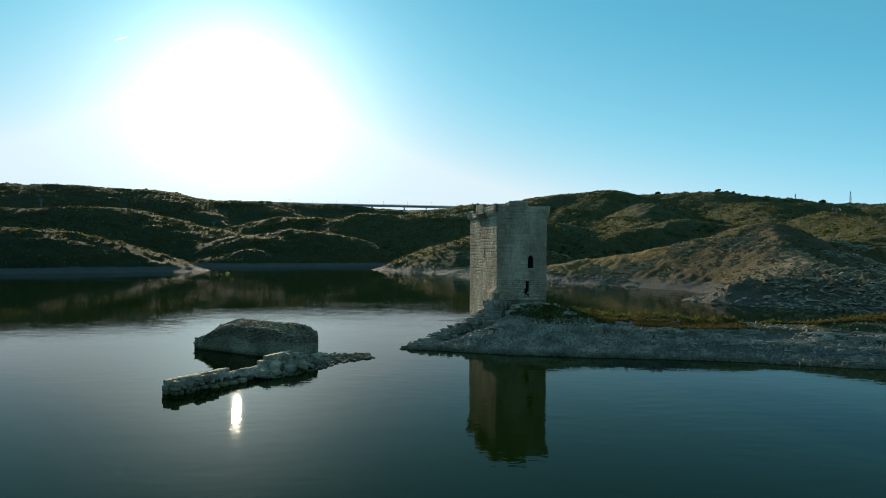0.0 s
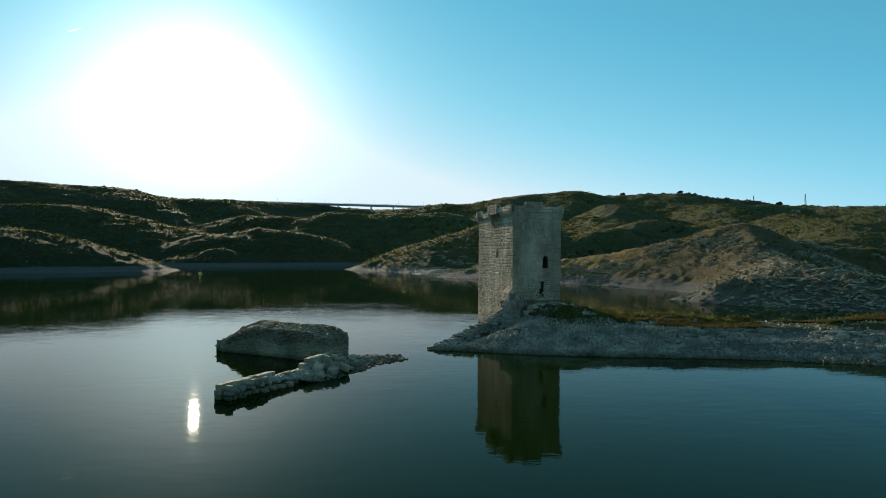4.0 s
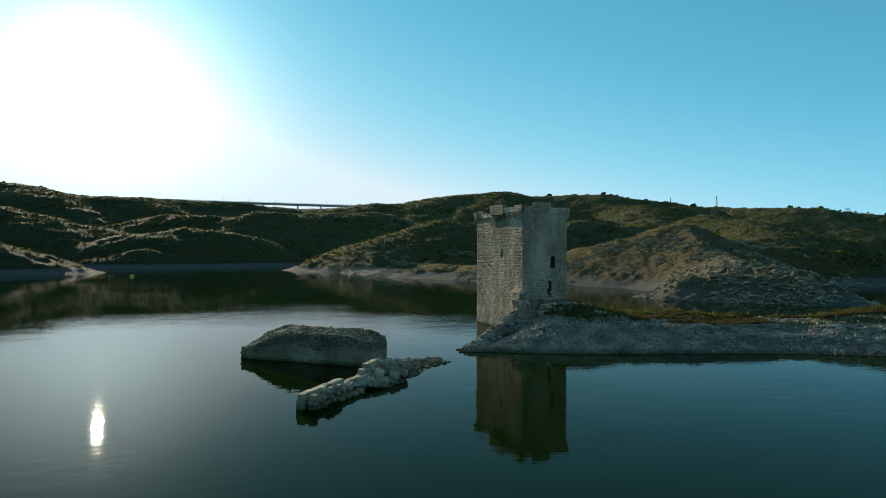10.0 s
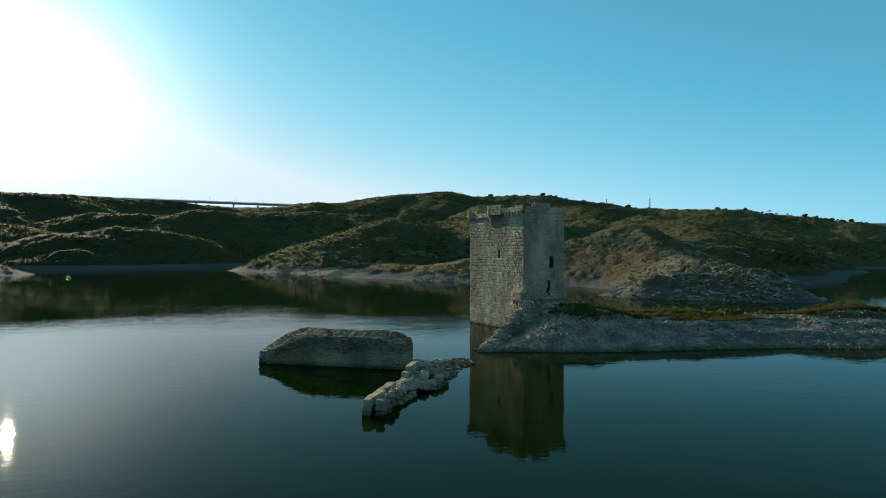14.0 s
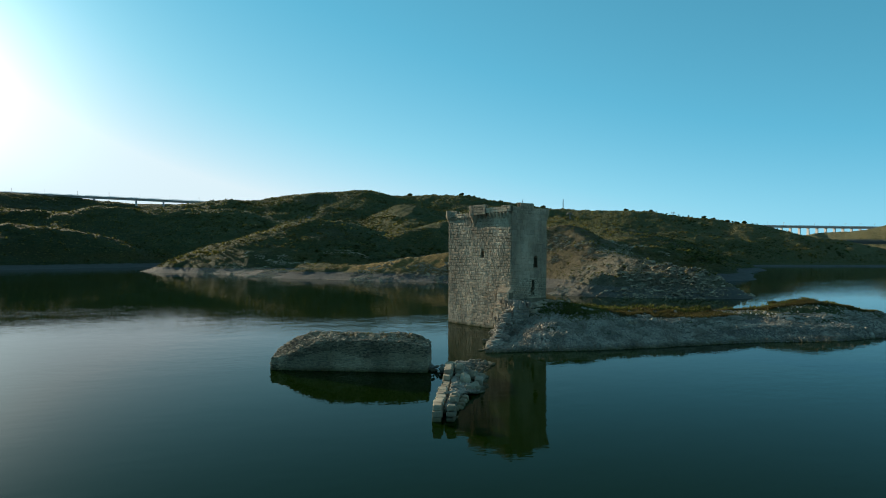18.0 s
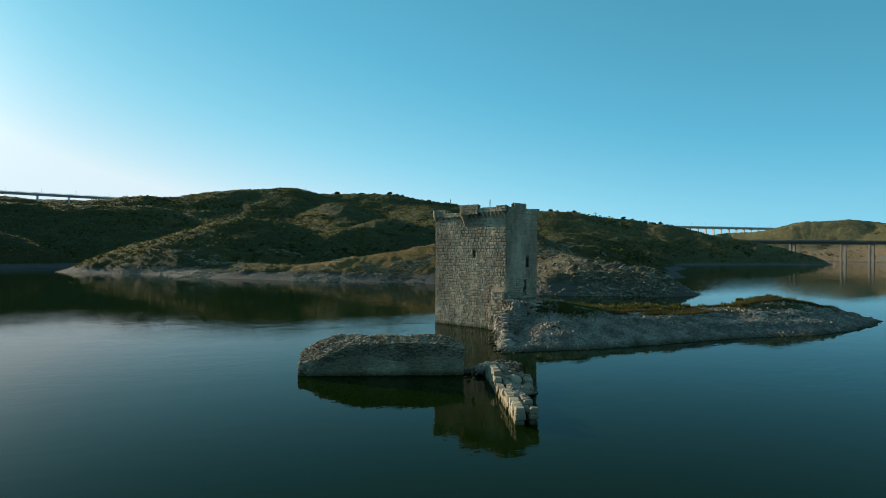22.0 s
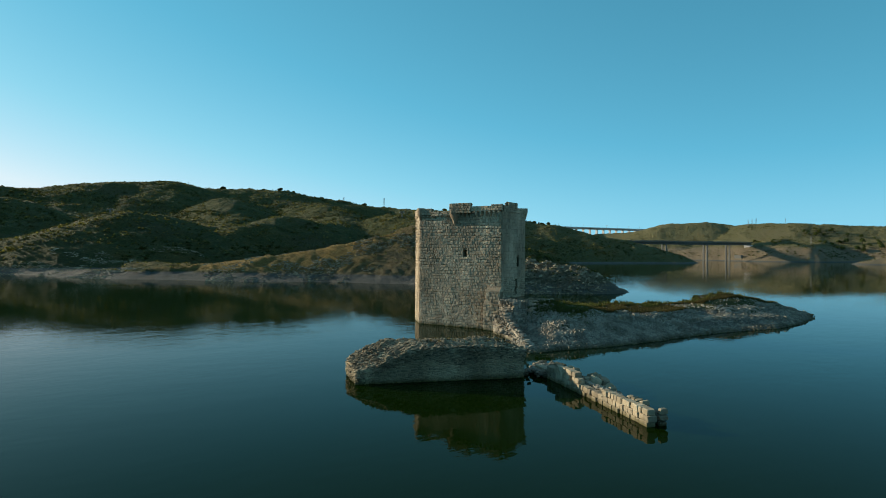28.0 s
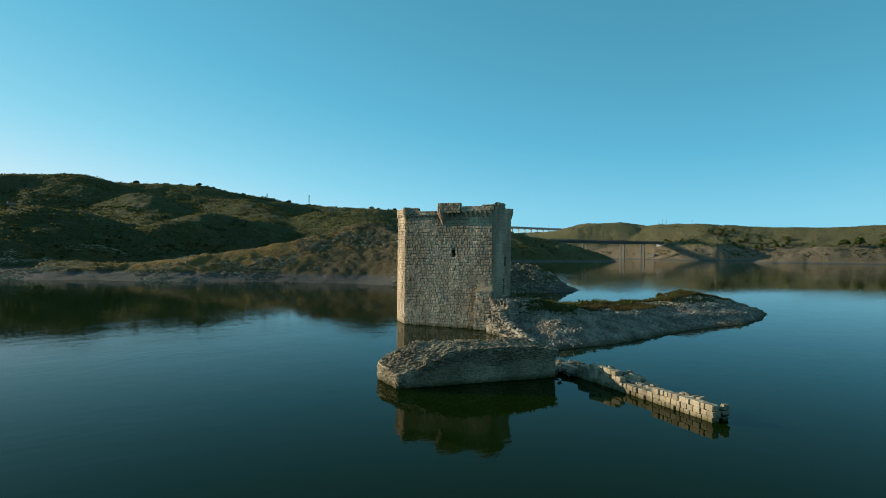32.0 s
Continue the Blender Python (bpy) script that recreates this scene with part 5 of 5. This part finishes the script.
def bridge(name, label, a, b, wide, tall, spots, twin=0.0, low=-2.0, rail=1.0, masts=0, mat=CONCRETE):
    t = tagged(empty(name), label, "bridge")
    s = Soup()
    beam(s, a, b, wide, tall * 0.35)
    beam(s, Vector(a) + Vector((0, 0, -tall * 0.35)), Vector(b) + Vector((0, 0, -tall * 0.35)), wide * 0.55, tall * 0.65)
    hang("deck", s.mesh("deck", mat), t)
    va, vb = Vector(a), Vector(b)
    d = (vb - va).normalized()
    side = Vector((-d.y, d.x, 0)) * wide / 2
    for sgn in (-1, 1):
        s = Soup()
        beam(s, va + side * sgn + Vector((0, 0, rail)), vb + side * sgn + Vector((0, 0, rail)), 0.25, rail * 0.45)
        n = int((vb - va).length / 8)
        for k in range(n + 1):
            p = va + (vb - va) * k / n + side * sgn
            beam(s, p + Vector((0, 0, rail)) - d * 0.15, p + Vector((0, 0, rail)) + d * 0.15, 0.2, rail)
        hang("parapet", s.mesh("parapet", mat), t)
    ang = math.atan2(d.y, d.x)
    for f in spots:
        p = va + (vb - va) * f
        for off in ((-twin, twin) if twin else (0,)):
            q = p + side.normalized() * off
            g = max(low, ground_at(q.x, q.y) - 1.0)
            if g < p.z - tall - 3:
                size = (q.x, q.y, g, p.z - tall, 1.9, (1.9 if twin else wide * 0.45), ang, PIER_CONCRETE if twin else CONCRETE)
                shaft = hang("pier", pier(*size, False), t)
                hang("pier_head", pier(*size, True), shaft)
    for k in range(masts):
        p = va + (vb - va) * (k + 0.5) / masts + side * 0.9
        s = Soup()
        beam(s, p + Vector((0, 0, 8)) - d * 0.12, p + Vector((0, 0, 8)) + d * 0.12, 0.24, 8.2)
        beam(s, p + Vector((0, 0, 7.4)) - side * 0.0, p + Vector((0, 0, 7.4)) - side * 0.7, 0.15, 0.2)
        hang("mast", s.mesh("mast", STEEL), t)
    return t


bridge("viaduct", "long pale concrete railway viaduct high between two hills", (-360, 1195, 108.0), (60, 1152, 98.0), 13, 3.6, (0.45, 0.60, 0.70, 0.79, 0.88), masts=9)
bridge("viaduct", "pale concrete railway viaduct on many tall piers beyond the lake", (1000, 988, 73.5), (1460, 890, 73.5), 13, 4.5, [0.02 + 0.0475 * k for k in range(21)], masts=12)
bridge("road_bridge", "low dark road bridge on paired piers over the lake", (668, 486, 28.5), (998, 461, 30.6), 11, 4.6, (0.262, 0.59, 0.79), twin=2.8, mat=DARK_CONCRETE)


def abutment():
    """The sloping concrete end of the road bridge, with its stepped shoulder."""
    t = tagged(empty("abutment"), "pale sloping concrete abutment under the end of the road bridge", "abutment")
    d = Vector((998 - 668, 461 - 486, 0)).normalized()
    side = Vector((-d.y, d.x, 0))
    for name, wide, prof in (("raking_wall", 9.0, ((-34, 2), (-34, 7), (-30, 7), (-6, 24), (-6, 26), (6, 26), (6, 1))), ("shoulder", 11.5, ((-38, 0.5), (-38, 9.5), (-33.6, 9.5), (-33.6, 0.5))), ("bearing_wall", 11.5, ((-7, 20), (-7, 26.2), (7, 26.2), (7, 20)))):
        s = Soup()
        n = len(prof)
        v = [Vector((998, 461, 0)) + d * a + side * (w * wide / 2) + Vector((0, 0, z)) for w in (-1, 1) for a, z in prof]
        s.add(v, [tuple(range(n - 1, -1, -1)), tuple(range(n, 2 * n))] + [(i, (i + 1) % n, n + (i + 1) % n, n + i) for i in range(n)])
        hang(name, s.mesh(name, PIER_CONCRETE if name == "shoulder" else CONCRETE), t)


abutment()


# ---- what grows and lies on the bank ----
def tuft(size, rnd, blades):
    v, f = [], []
    for _ in range(blades):
        a, lean = rnd.uniform(0, 6.283), rnd.uniform(0.1, 0.7)
        w, h = size * rnd.uniform(0.05, 0.11), size * rnd.uniform(0.5, 1.0)
        c, s = math.cos(a), math.sin(a)
        ox, oy = rnd.uniform(-0.3, 0.3) * size, rnd.uniform(-0.3, 0.3) * size
        k = len(v)
        v += [(ox - s * w, oy + c * w, 0), (ox + s * w, oy - c * w, 0), (ox + c * lean * h * 0.45 + s * w * 0.7, oy + s * lean * h * 0.45 - c * w * 0.7, h * 0.65), (ox + c * lean * h, oy + s * lean * h, h)]
        f += [(k, k + 1, k + 2), (k, k + 2, k + 3)]
    return v, f


def build_grass():
    rs, rnd = np.random.RandomState(41), random.Random(41)
    kinds = [tuft(1.0, rnd, 10) for _ in range(10)]
    x, y = rs.uniform(6, 82, 70000), rs.uniform(78, 105, 70000)
    z, sd = bank_height(x, y), shore_distance(x, y, BANK)
    crest = 97.5 - 0.17 * (x - 14) + 2.5 * np.sin(x / 7)
    p = fbm(x / 5, y / 5, 3)
    green, straw = Soup(), Soup()
    n = m = 0
    for px, py, pz, d, c, q in zip(x, y, z, sd, crest, p):
        if pz < 2.2 or d < 4:
            continue
        k = kinds[rnd.randrange(10)]
        if px < 24 and 84 < py < 92.5 and pz > 3.4 and q > -0.05 and n < 7000:
            s = rnd.uniform(0.25, 0.5)
            green.add([(a * s + px, b * s + py, e * s + pz) for a, b, e in k[0]], k[1])
            n += 1
        elif px > 14 and abs(py - c) < 5.2 + 2.6 * (px > 52) and q > -0.03 and n < 12000:
            s = rnd.uniform(0.22, 0.6) * (1.9 if rnd.random() < 0.05 else 1)
            green.add([(a * s + px, b * s + py, e * s + pz) for a, b, e in k[0]], k[1])
            n += 1
        elif c - 10 < py < c + 1 and q > -0.12 and px > 22 and m < 5000:
            s = rnd.uniform(0.25, 0.55)
            straw.add([(a * s + px, b * s + py, e * s + pz) for a, b, e in k[0]], k[1])
            m += 1
    tagged(new("grass", green.mesh("grass", GRASS)), "green grass and weeds along the crest of the bank", "grass", kind="stuff")
    tagged(new("dry_grass", straw.mesh("dry_grass", STRAW)), "short straw-coloured grass on the bank", "grass", kind="stuff")


build_grass()


def bank_at(x, y):
    return float(bank_height(np.array([float(x)]), np.array([float(y)]))[0])


def build_shrub(x, y, size, seed):
    rnd = random.Random(seed)
    t = tagged(empty("shrub", (x, y, bank_at(x, y) - 0.05)), "leafy green shrub growing among the stones", "shrub", "shrubs on the bank")
    s = Soup()
    for _ in range(5):
        a = rnd.uniform(0, 6.283)
        q = Vector((math.cos(a) * size * 0.3, math.sin(a) * size * 0.3, size * 0.6))
        side = Vector((-math.sin(a), math.cos(a), 0)) * 0.03
        s.add([side, -side, Vector((0, 0, 0.05)), q + side * 0.3, q - side * 0.3, q + Vector((0, 0, 0.03))], [(0, 1, 4, 3), (1, 2, 5, 4), (2, 0, 3, 5)])
    hang("stem", s.mesh("stem", BARK), t)
    s = Soup()
    for _ in range(5):
        v, f = clump(size * rnd.uniform(0.5, 0.8), rnd, 40)
        o = (rnd.uniform(-0.3, 0.3) * size, rnd.uniform(-0.3, 0.3) * size, rnd.uniform(0.1, 0.55) * size)
        s.add([(a + o[0], b + o[1], c + o[2]) for a, b, c in v], f)
    hang("foliage", s.mesh("foliage", GRASS), t)["kind"] = "stuff"


for i, (x, y, size) in enumerate(((23, 97, 1.0), (27, 96.5, 1.1), (31, 95.5, 0.8), (40, 92, 1.0), (46, 92.5, 0.8), (56, 90.5, 1.0), (60, 89, 1.3), (66, 88, 1.3), (70, 86, 1.1), (73, 84, 0.9), (63, 87, 1.0), (58, 88, 1.0), (61.5, 86.5, 1.2), (64.5, 86, 1.3), (68, 86.5, 1.2), (71.5, 85.5, 1.1), (76, 81, 1.5), (67, 84.5, 0.9), (35, 95, 0.9))):
    build_shrub(x, y, size, 60 + i)


# ---- broken wall stubs beside the buttress ----
def stub(name, label, ring, top, seed, course=(0.14, 0.42), length=(0.3, 1.0), mat=None):
    """A broken piece of wall on a four-sided plan, faced with flat stones."""
    rnd = random.Random(seed)
    t = tagged(empty(name), label, "ruin")
    s = Soup()
    prism(s, ring, -1.2, top - 0.9)
    hang("wall_core", s.mesh("wall_core", MORTAR), t)
    st = []
    for p, q in zip(ring, ring[1:] + ring[:1]):
        st += lay(p, q, -0.6, top, course, length, 0.14, rnd, top=lambda u: top - 0.5 + 0.7 * math.sin(u * 2.3 + seed) * math.sin(u * 5.1), rough=0.32)
    set_stones(st, "stone", t, mat or RUBBLE, lambda p: p.z > 0.4)
    s = Soup()
    xs, ys = [p[0] for p in ring], [p[1] for p in ring]
    for _ in range(120):
        w = [rnd.random() for _ in ring]
        k = sum(w)
        x, y = sum(a * b for a, b in zip(w, xs)) / k, sum(a * b for a, b in zip(w, ys)) / k
        v, f = boulder(rnd.uniform(0.3, 0.75), rnd)
        s.add([(a + x + (x - sum(xs) / 4) * 0.8, b + y + (y - sum(ys) / 4) * 0.8, c + top - 0.15 - 1.1 * rnd.random() ** 2) for a, b, c in v], f)
    hang("rubble_top", s.mesh("rubble_top", RUBBLE), t)["kind"] = "stuff"
    return t


stub("wall_stub", "broken lower stub of rough wall beside the tower buttress", [(4.4, 91.6), (6.4, 91.0), (7.6, 94.4), (5.6, 95.0)], 3.0, 1)
stub("wall_stub", "broken taller stub of rough wall against the tower corner", [(6.6, 91.6), (9.0, 91.2), (10.2, 95.6), (7.8, 96.0)], 5.4, 2)
stub("masonry_remnant", "small remnant of squared pale blocks set in the bank", [(20.2, 82.2), (22.6, 81.7), (22.9, 83.4), (20.5, 83.9)], 2.9, 3, (0.4, 0.55), (0.5, 0.9), BLOCK)


# ledges of pale rock along the bank
def build_ledges():
    rs, rnd = np.random.RandomState(77), random.Random(77)
    s = Soup()
    x, y = rs.uniform(26, 76, 9000), rs.uniform(68, 84, 9000)
    z, sd = bank_height(x, y), shore_distance(x, y, BANK)
    p = fbm(x / 5, y / 2.5, 3)
    n = 0
    for px, py, pz, d, q in zip(x, y, z, sd, p):
        if pz < 0.2 or d > 12 or q < 0.2 or n >= 520:
            continue
        a = -0.12 + rnd.uniform(-0.2, 0.2)
        L, W, H = rnd.uniform(0.5, 1.6), rnd.uniform(0.25, 0.6), rnd.uniform(0.15, 0.45)
        c, sn = math.cos(a), math.sin(a)
        v = []
        for dx, dy, dz in ((-1, -1, -0.6), (1, -0.8, -0.6), (1, 1, -0.6), (-1, 0.9, -0.6), (-0.7, -0.5, 0.7), (0.8, -0.7, 1), (0.6, 0.3, 0.9), (-0.8, 0.2, 0.6)):
            lx, ly, lz = dx * L * rnd.uniform(0.4, 0.6), dy * W * rnd.uniform(0.4, 0.6), dz * H * rnd.uniform(0.4, 0.6)
            v.append((lx * c - ly * sn + px, lx * sn + ly * c + py, lz + pz + 0.05))
        s.add(v, [(3, 2, 1, 0), (4, 5, 6, 7), (0, 1, 5, 4), (1, 2, 6, 5), (2, 3, 7, 6), (3, 0, 4, 7)])
        n += 1
    tagged(new("rock_ledges", s.mesh("rock_ledges", RUBBLE)), "pale weathered ledges of rock along the bank", "rocks", kind="stuff")


build_ledges()


# ---- pylons, masts, far trees and the buoy ----
def pylon(x, y, height, arms, label, name="pylon"):
    z = ground_at(x, y) - 0.5
    t = tagged(empty(name, (x, y, z)), label, "pylon", "power line pylons")
    foot, s = height * 0.07, Soup()
    for dx, dy in ((-1, -1), (1, -1), (1, 1), (-1, 1)):
        s2 = Soup()
        a, b = Vector((dx * foot, dy * foot, 0)), Vector((dx * 0.25, dy * 0.25, height))
        w = Vector((0.16, 0, 0))
        d = Vector((0, 0.16, 0))
        s2.add([a - w, a + w, a + d, b - w, b + w, b + d], [(0, 1, 4, 3), (1, 2, 5, 4), (2, 0, 3, 5)])
        hang("leg", s2.mesh("leg", STEEL), t)
    for k in range(6):
        h0, h1 = height * k / 6, height * (k + 1) / 6
        f0, f1 = foot * (1 - k / 6) + 0.25, foot * (1 - (k + 1) / 6) + 0.25
        for sx in (-1, 1):
            a, b = Vector((-sx * f0, -f0, h0)), Vector((sx * f1, -f1, h1))
            s.add([a, a + Vector((0, 0, 0.2)), b + Vector((0, 0, 0.2)), b], [(0, 1, 2, 3)])
    hang("bracing", s.mesh("bracing", STEEL), t)
    for z1, half in arms:
        s = Soup()
        beam(s, (-half, 0, height * z1 + 0.25), (half, 0, height * z1 + 0.25), 0.3, 0.4)
        arm = hang("crossarm", s.mesh("crossarm", STEEL), t)
        for sx in (-1, 1):
            s = Soup()
            beam(s, (sx * half - 0.12, 0, height * z1), (sx * half + 0.12, 0, height * z1), 0.2, 1.2)
            hang("insulator", s.mesh("insulator", STEEL), arm)


for x, y, h in ((309, 513, 6.5), (-454, 653, 12), (-318, 784, 9), (96, 720, 13), (560, 640, 12), (1122, 408, 17)):
    pylon(x, y, h, ((0.98, 2.6), (0.86, 3.4)), "steel lattice pylon with two crossarms on the hillside")
for x, y, h in ((506, 815, 20), (452, 846, 9), (1275, 569, 14), (1278, 562, 14), (1273, 576, 13), (1297, 512, 13)):
    pylon(x, y, h, (), "thin steel mast on the hill crest", "mast")


_green = [build_tree(7 + k, h, w, POPLAR) for k, (h, w) in enumerate(((8.5, 8.0), (6.5, 7.0), (5.0, 6.5)))]
for k, g in enumerate(_green):
    g.matrix_basis = pose(925 + 9 * k, 120 + 31 * k, ground_at(925 + 9 * k, 120 + 31 * k) - 0.3)
    g["label"], g["group"] = "rounded green tree on the far shore", "trees on the far shore"


def far_tree(x, y, size, seed):
    c = copy_thing(_green[seed % 3], pose(x, y, ground_at(x, y) - 0.3, 0, 0, 61 * seed))
    c.scale = (size, size, size)
    c["label"], c["group"] = "rounded green tree on the far shore", "trees on the far shore"


_r = random.Random(90)
for i in range(44):
    far_tree(_r.uniform(890, 975), _r.uniform(60, 235), _r.uniform(1.2, 2.1), i)
for i in range(40):
    far_tree(_r.uniform(1130, 1215), _r.uniform(300, 460), _r.uniform(0.8, 1.5), i)
for i in range(30):
    far_tree(_r.uniform(1050, 1112), _r.uniform(440, 545), _r.uniform(0.45, 0.9), i)
for i in range(16):
    far_tree(_r.uniform(570, 640), _r.uniform(560, 680), _r.uniform(0.35, 0.65), i)

t = tagged(empty("buoy", (-127.7, 338, 0)), "yellow marker buoy floating on the lake", "buoy")
s = Soup()
for k, (z, r) in enumerate(((-0.5, 0.5), (0.1, 1.1), (0.5, 1.1), (0.8, 0.5))):
    s.add([(math.cos(i * 0.5236) * r, math.sin(i * 0.5236) * r, z) for i in range(12)], [] if k == 0 else [(i - 12, (i + 1) % 12 - 12, (i + 1) % 12, i) for i in range(12)])
hang("float", s.mesh("float", BUOY_PAINT), t)
s = Soup()
beam(s, (-0.1, 0, 1.6), (0.1, 0, 1.6), 0.2, 1.0)
hang("staff", s.mesh("staff", BUOY_PAINT), t)


# slabs that fell from the tower, at its foot
s, rnd = Soup(), random.Random(55)
for _ in range(130):
    x = rnd.uniform(9.5, 19)
    y = 95.0 + 0.25 * (x - 9) - rnd.random() ** 1.6 * 4.2
    v, f = worn_block(rnd.uniform(0.5, 1.5), rnd.uniform(0.25, 0.6), rnd.uniform(0.4, 1.1), rnd)
    m = Matrix.Translation((x, y, bank_at(x, y) + 0.12)) @ Euler((rnd.uniform(-0.3, 0.3), rnd.uniform(-0.3, 0.3), rnd.uniform(0, 6.3))).to_matrix().to_4x4()
    s.add([m @ Vector(p) for p in v], f)
tagged(new("fallen_slabs", s.mesh("fallen_slabs", BLOCK)), "pale fallen slabs of masonry at the foot of the tower", "rubble", kind="stuff")


# ---- the spine of tumbled wall that runs from the tower's corner to the water ----
def build_spine():
    rnd = random.Random(71)
    t = tagged(empty("tumbled_wall"), "tumbled wall of flat grey stones running down the bank edge to the water", "ruin")
    line = [(8.0, 94.3, 5.0), (4.2, 90.4, 2.9), (1.6, 86.8, 2.2), (-0.9, 83.0, 1.5), (-3.6, 79.6, 0.7)]
    s = Soup()
    for k in range(760):
        f = rnd.random() * 3.999
        i = int(f)
        (ax, ay, az), (bx, by, bz) = line[i], line[i + 1]
        g = f - i
        side = rnd.gauss(0, 0.55)
        x, y = ax + (bx - ax) * g + side * 0.8, ay + (by - ay) * g - side * 0.6
        top = az + (bz - az) * g - abs(side) * 0.9
        z = max(bank_at(x, y), -0.1) + 0.1 if k % 4 == 0 else top * rnd.uniform(0.55, 1.0)
        w = rnd.uniform(0.35, 1.0)
        v, fc = worn_block(w, rnd.uniform(0.12, 0.28), w * rnd.uniform(0.5, 0.9), rnd)
        m = Matrix.Translation((x, y, z)) @ Euler((rnd.uniform(-0.25, 0.25), rnd.uniform(-0.25, 0.25), rnd.uniform(0, 6.3))).to_matrix().to_4x4()
        if k < 240 and z > 0.4:
            hang("stone", mesh_of("stone", v, fc, RUBBLE), t, at=m)
        else:
            s.add([m @ Vector(p) for p in v], fc)
    core = Soup()
    for (ax, ay, az), (bx, by, bz) in zip(line, line[1:]):
        d = Vector((bx - ax, by - ay, 0)).normalized()
        o = Vector((-d.y, d.x, 0)) * 0.85
        a, b = Vector((ax, ay, 0)), Vector((bx, by, 0))
        v = [a - o, a + o, b + o, b - o]
        v = [(p.x, p.y, -0.8) for p in v] + [(a.x - o.x * 0.6, a.y - o.y * 0.6, az - 0.35), (a.x + o.x * 0.6, a.y + o.y * 0.6, az - 0.35), (b.x + o.x * 0.6, b.y + o.y * 0.6, bz - 0.35), (b.x - o.x * 0.6, b.y - o.y * 0.6, bz - 0.35)]
        core.add(v, [(3, 2, 1, 0), (4, 5, 6, 7), (0, 1, 5, 4), (1, 2, 6, 5), (2, 3, 7, 6), (3, 0, 4, 7)])
    hang("wall_core", core.mesh("wall_core", RUBBLE), t)
    hang("rubble", s.mesh("rubble", RUBBLE), t, "flat broken stones")["kind"] = "stuff"


build_spine()


# ---- a short vapour trail high in the sky ----
def build_trail():
    m, n, l, b = material("vapour")
    mist = n.new("ShaderNodeBsdfTranslucent")
    mist.inputs[0].default_value = (0.9, 0.9, 0.9, 1)
    l.new(mist.outputs[0], n["Material Output"].inputs[0])
    a, b = Vector((-1742.2, 3033.3, 1066.3)), Vector((-1695.4, 3059.6, 1092.8))
    s = Soup()
    for k in range(8):
        f = k / 7
        r = 0.4 + 3.6 * math.sin(f * 2.6)
        c = b + (a - b) * f
        s.add([(c.x + 0.3 * r * q, c.y - 0.5 * r * (1 - q * q), c.z + r * q) for q in (-1, -0.3, 0.3, 1)], [] if k == 0 else [(i - 4, i - 3, i + 1, i) for i in range(3)])
    tagged(new("vapour_trail", s.mesh("vapour_trail", m)), "short thin white vapour trail high in the blue sky", "cloud", kind="structure")


build_trail()
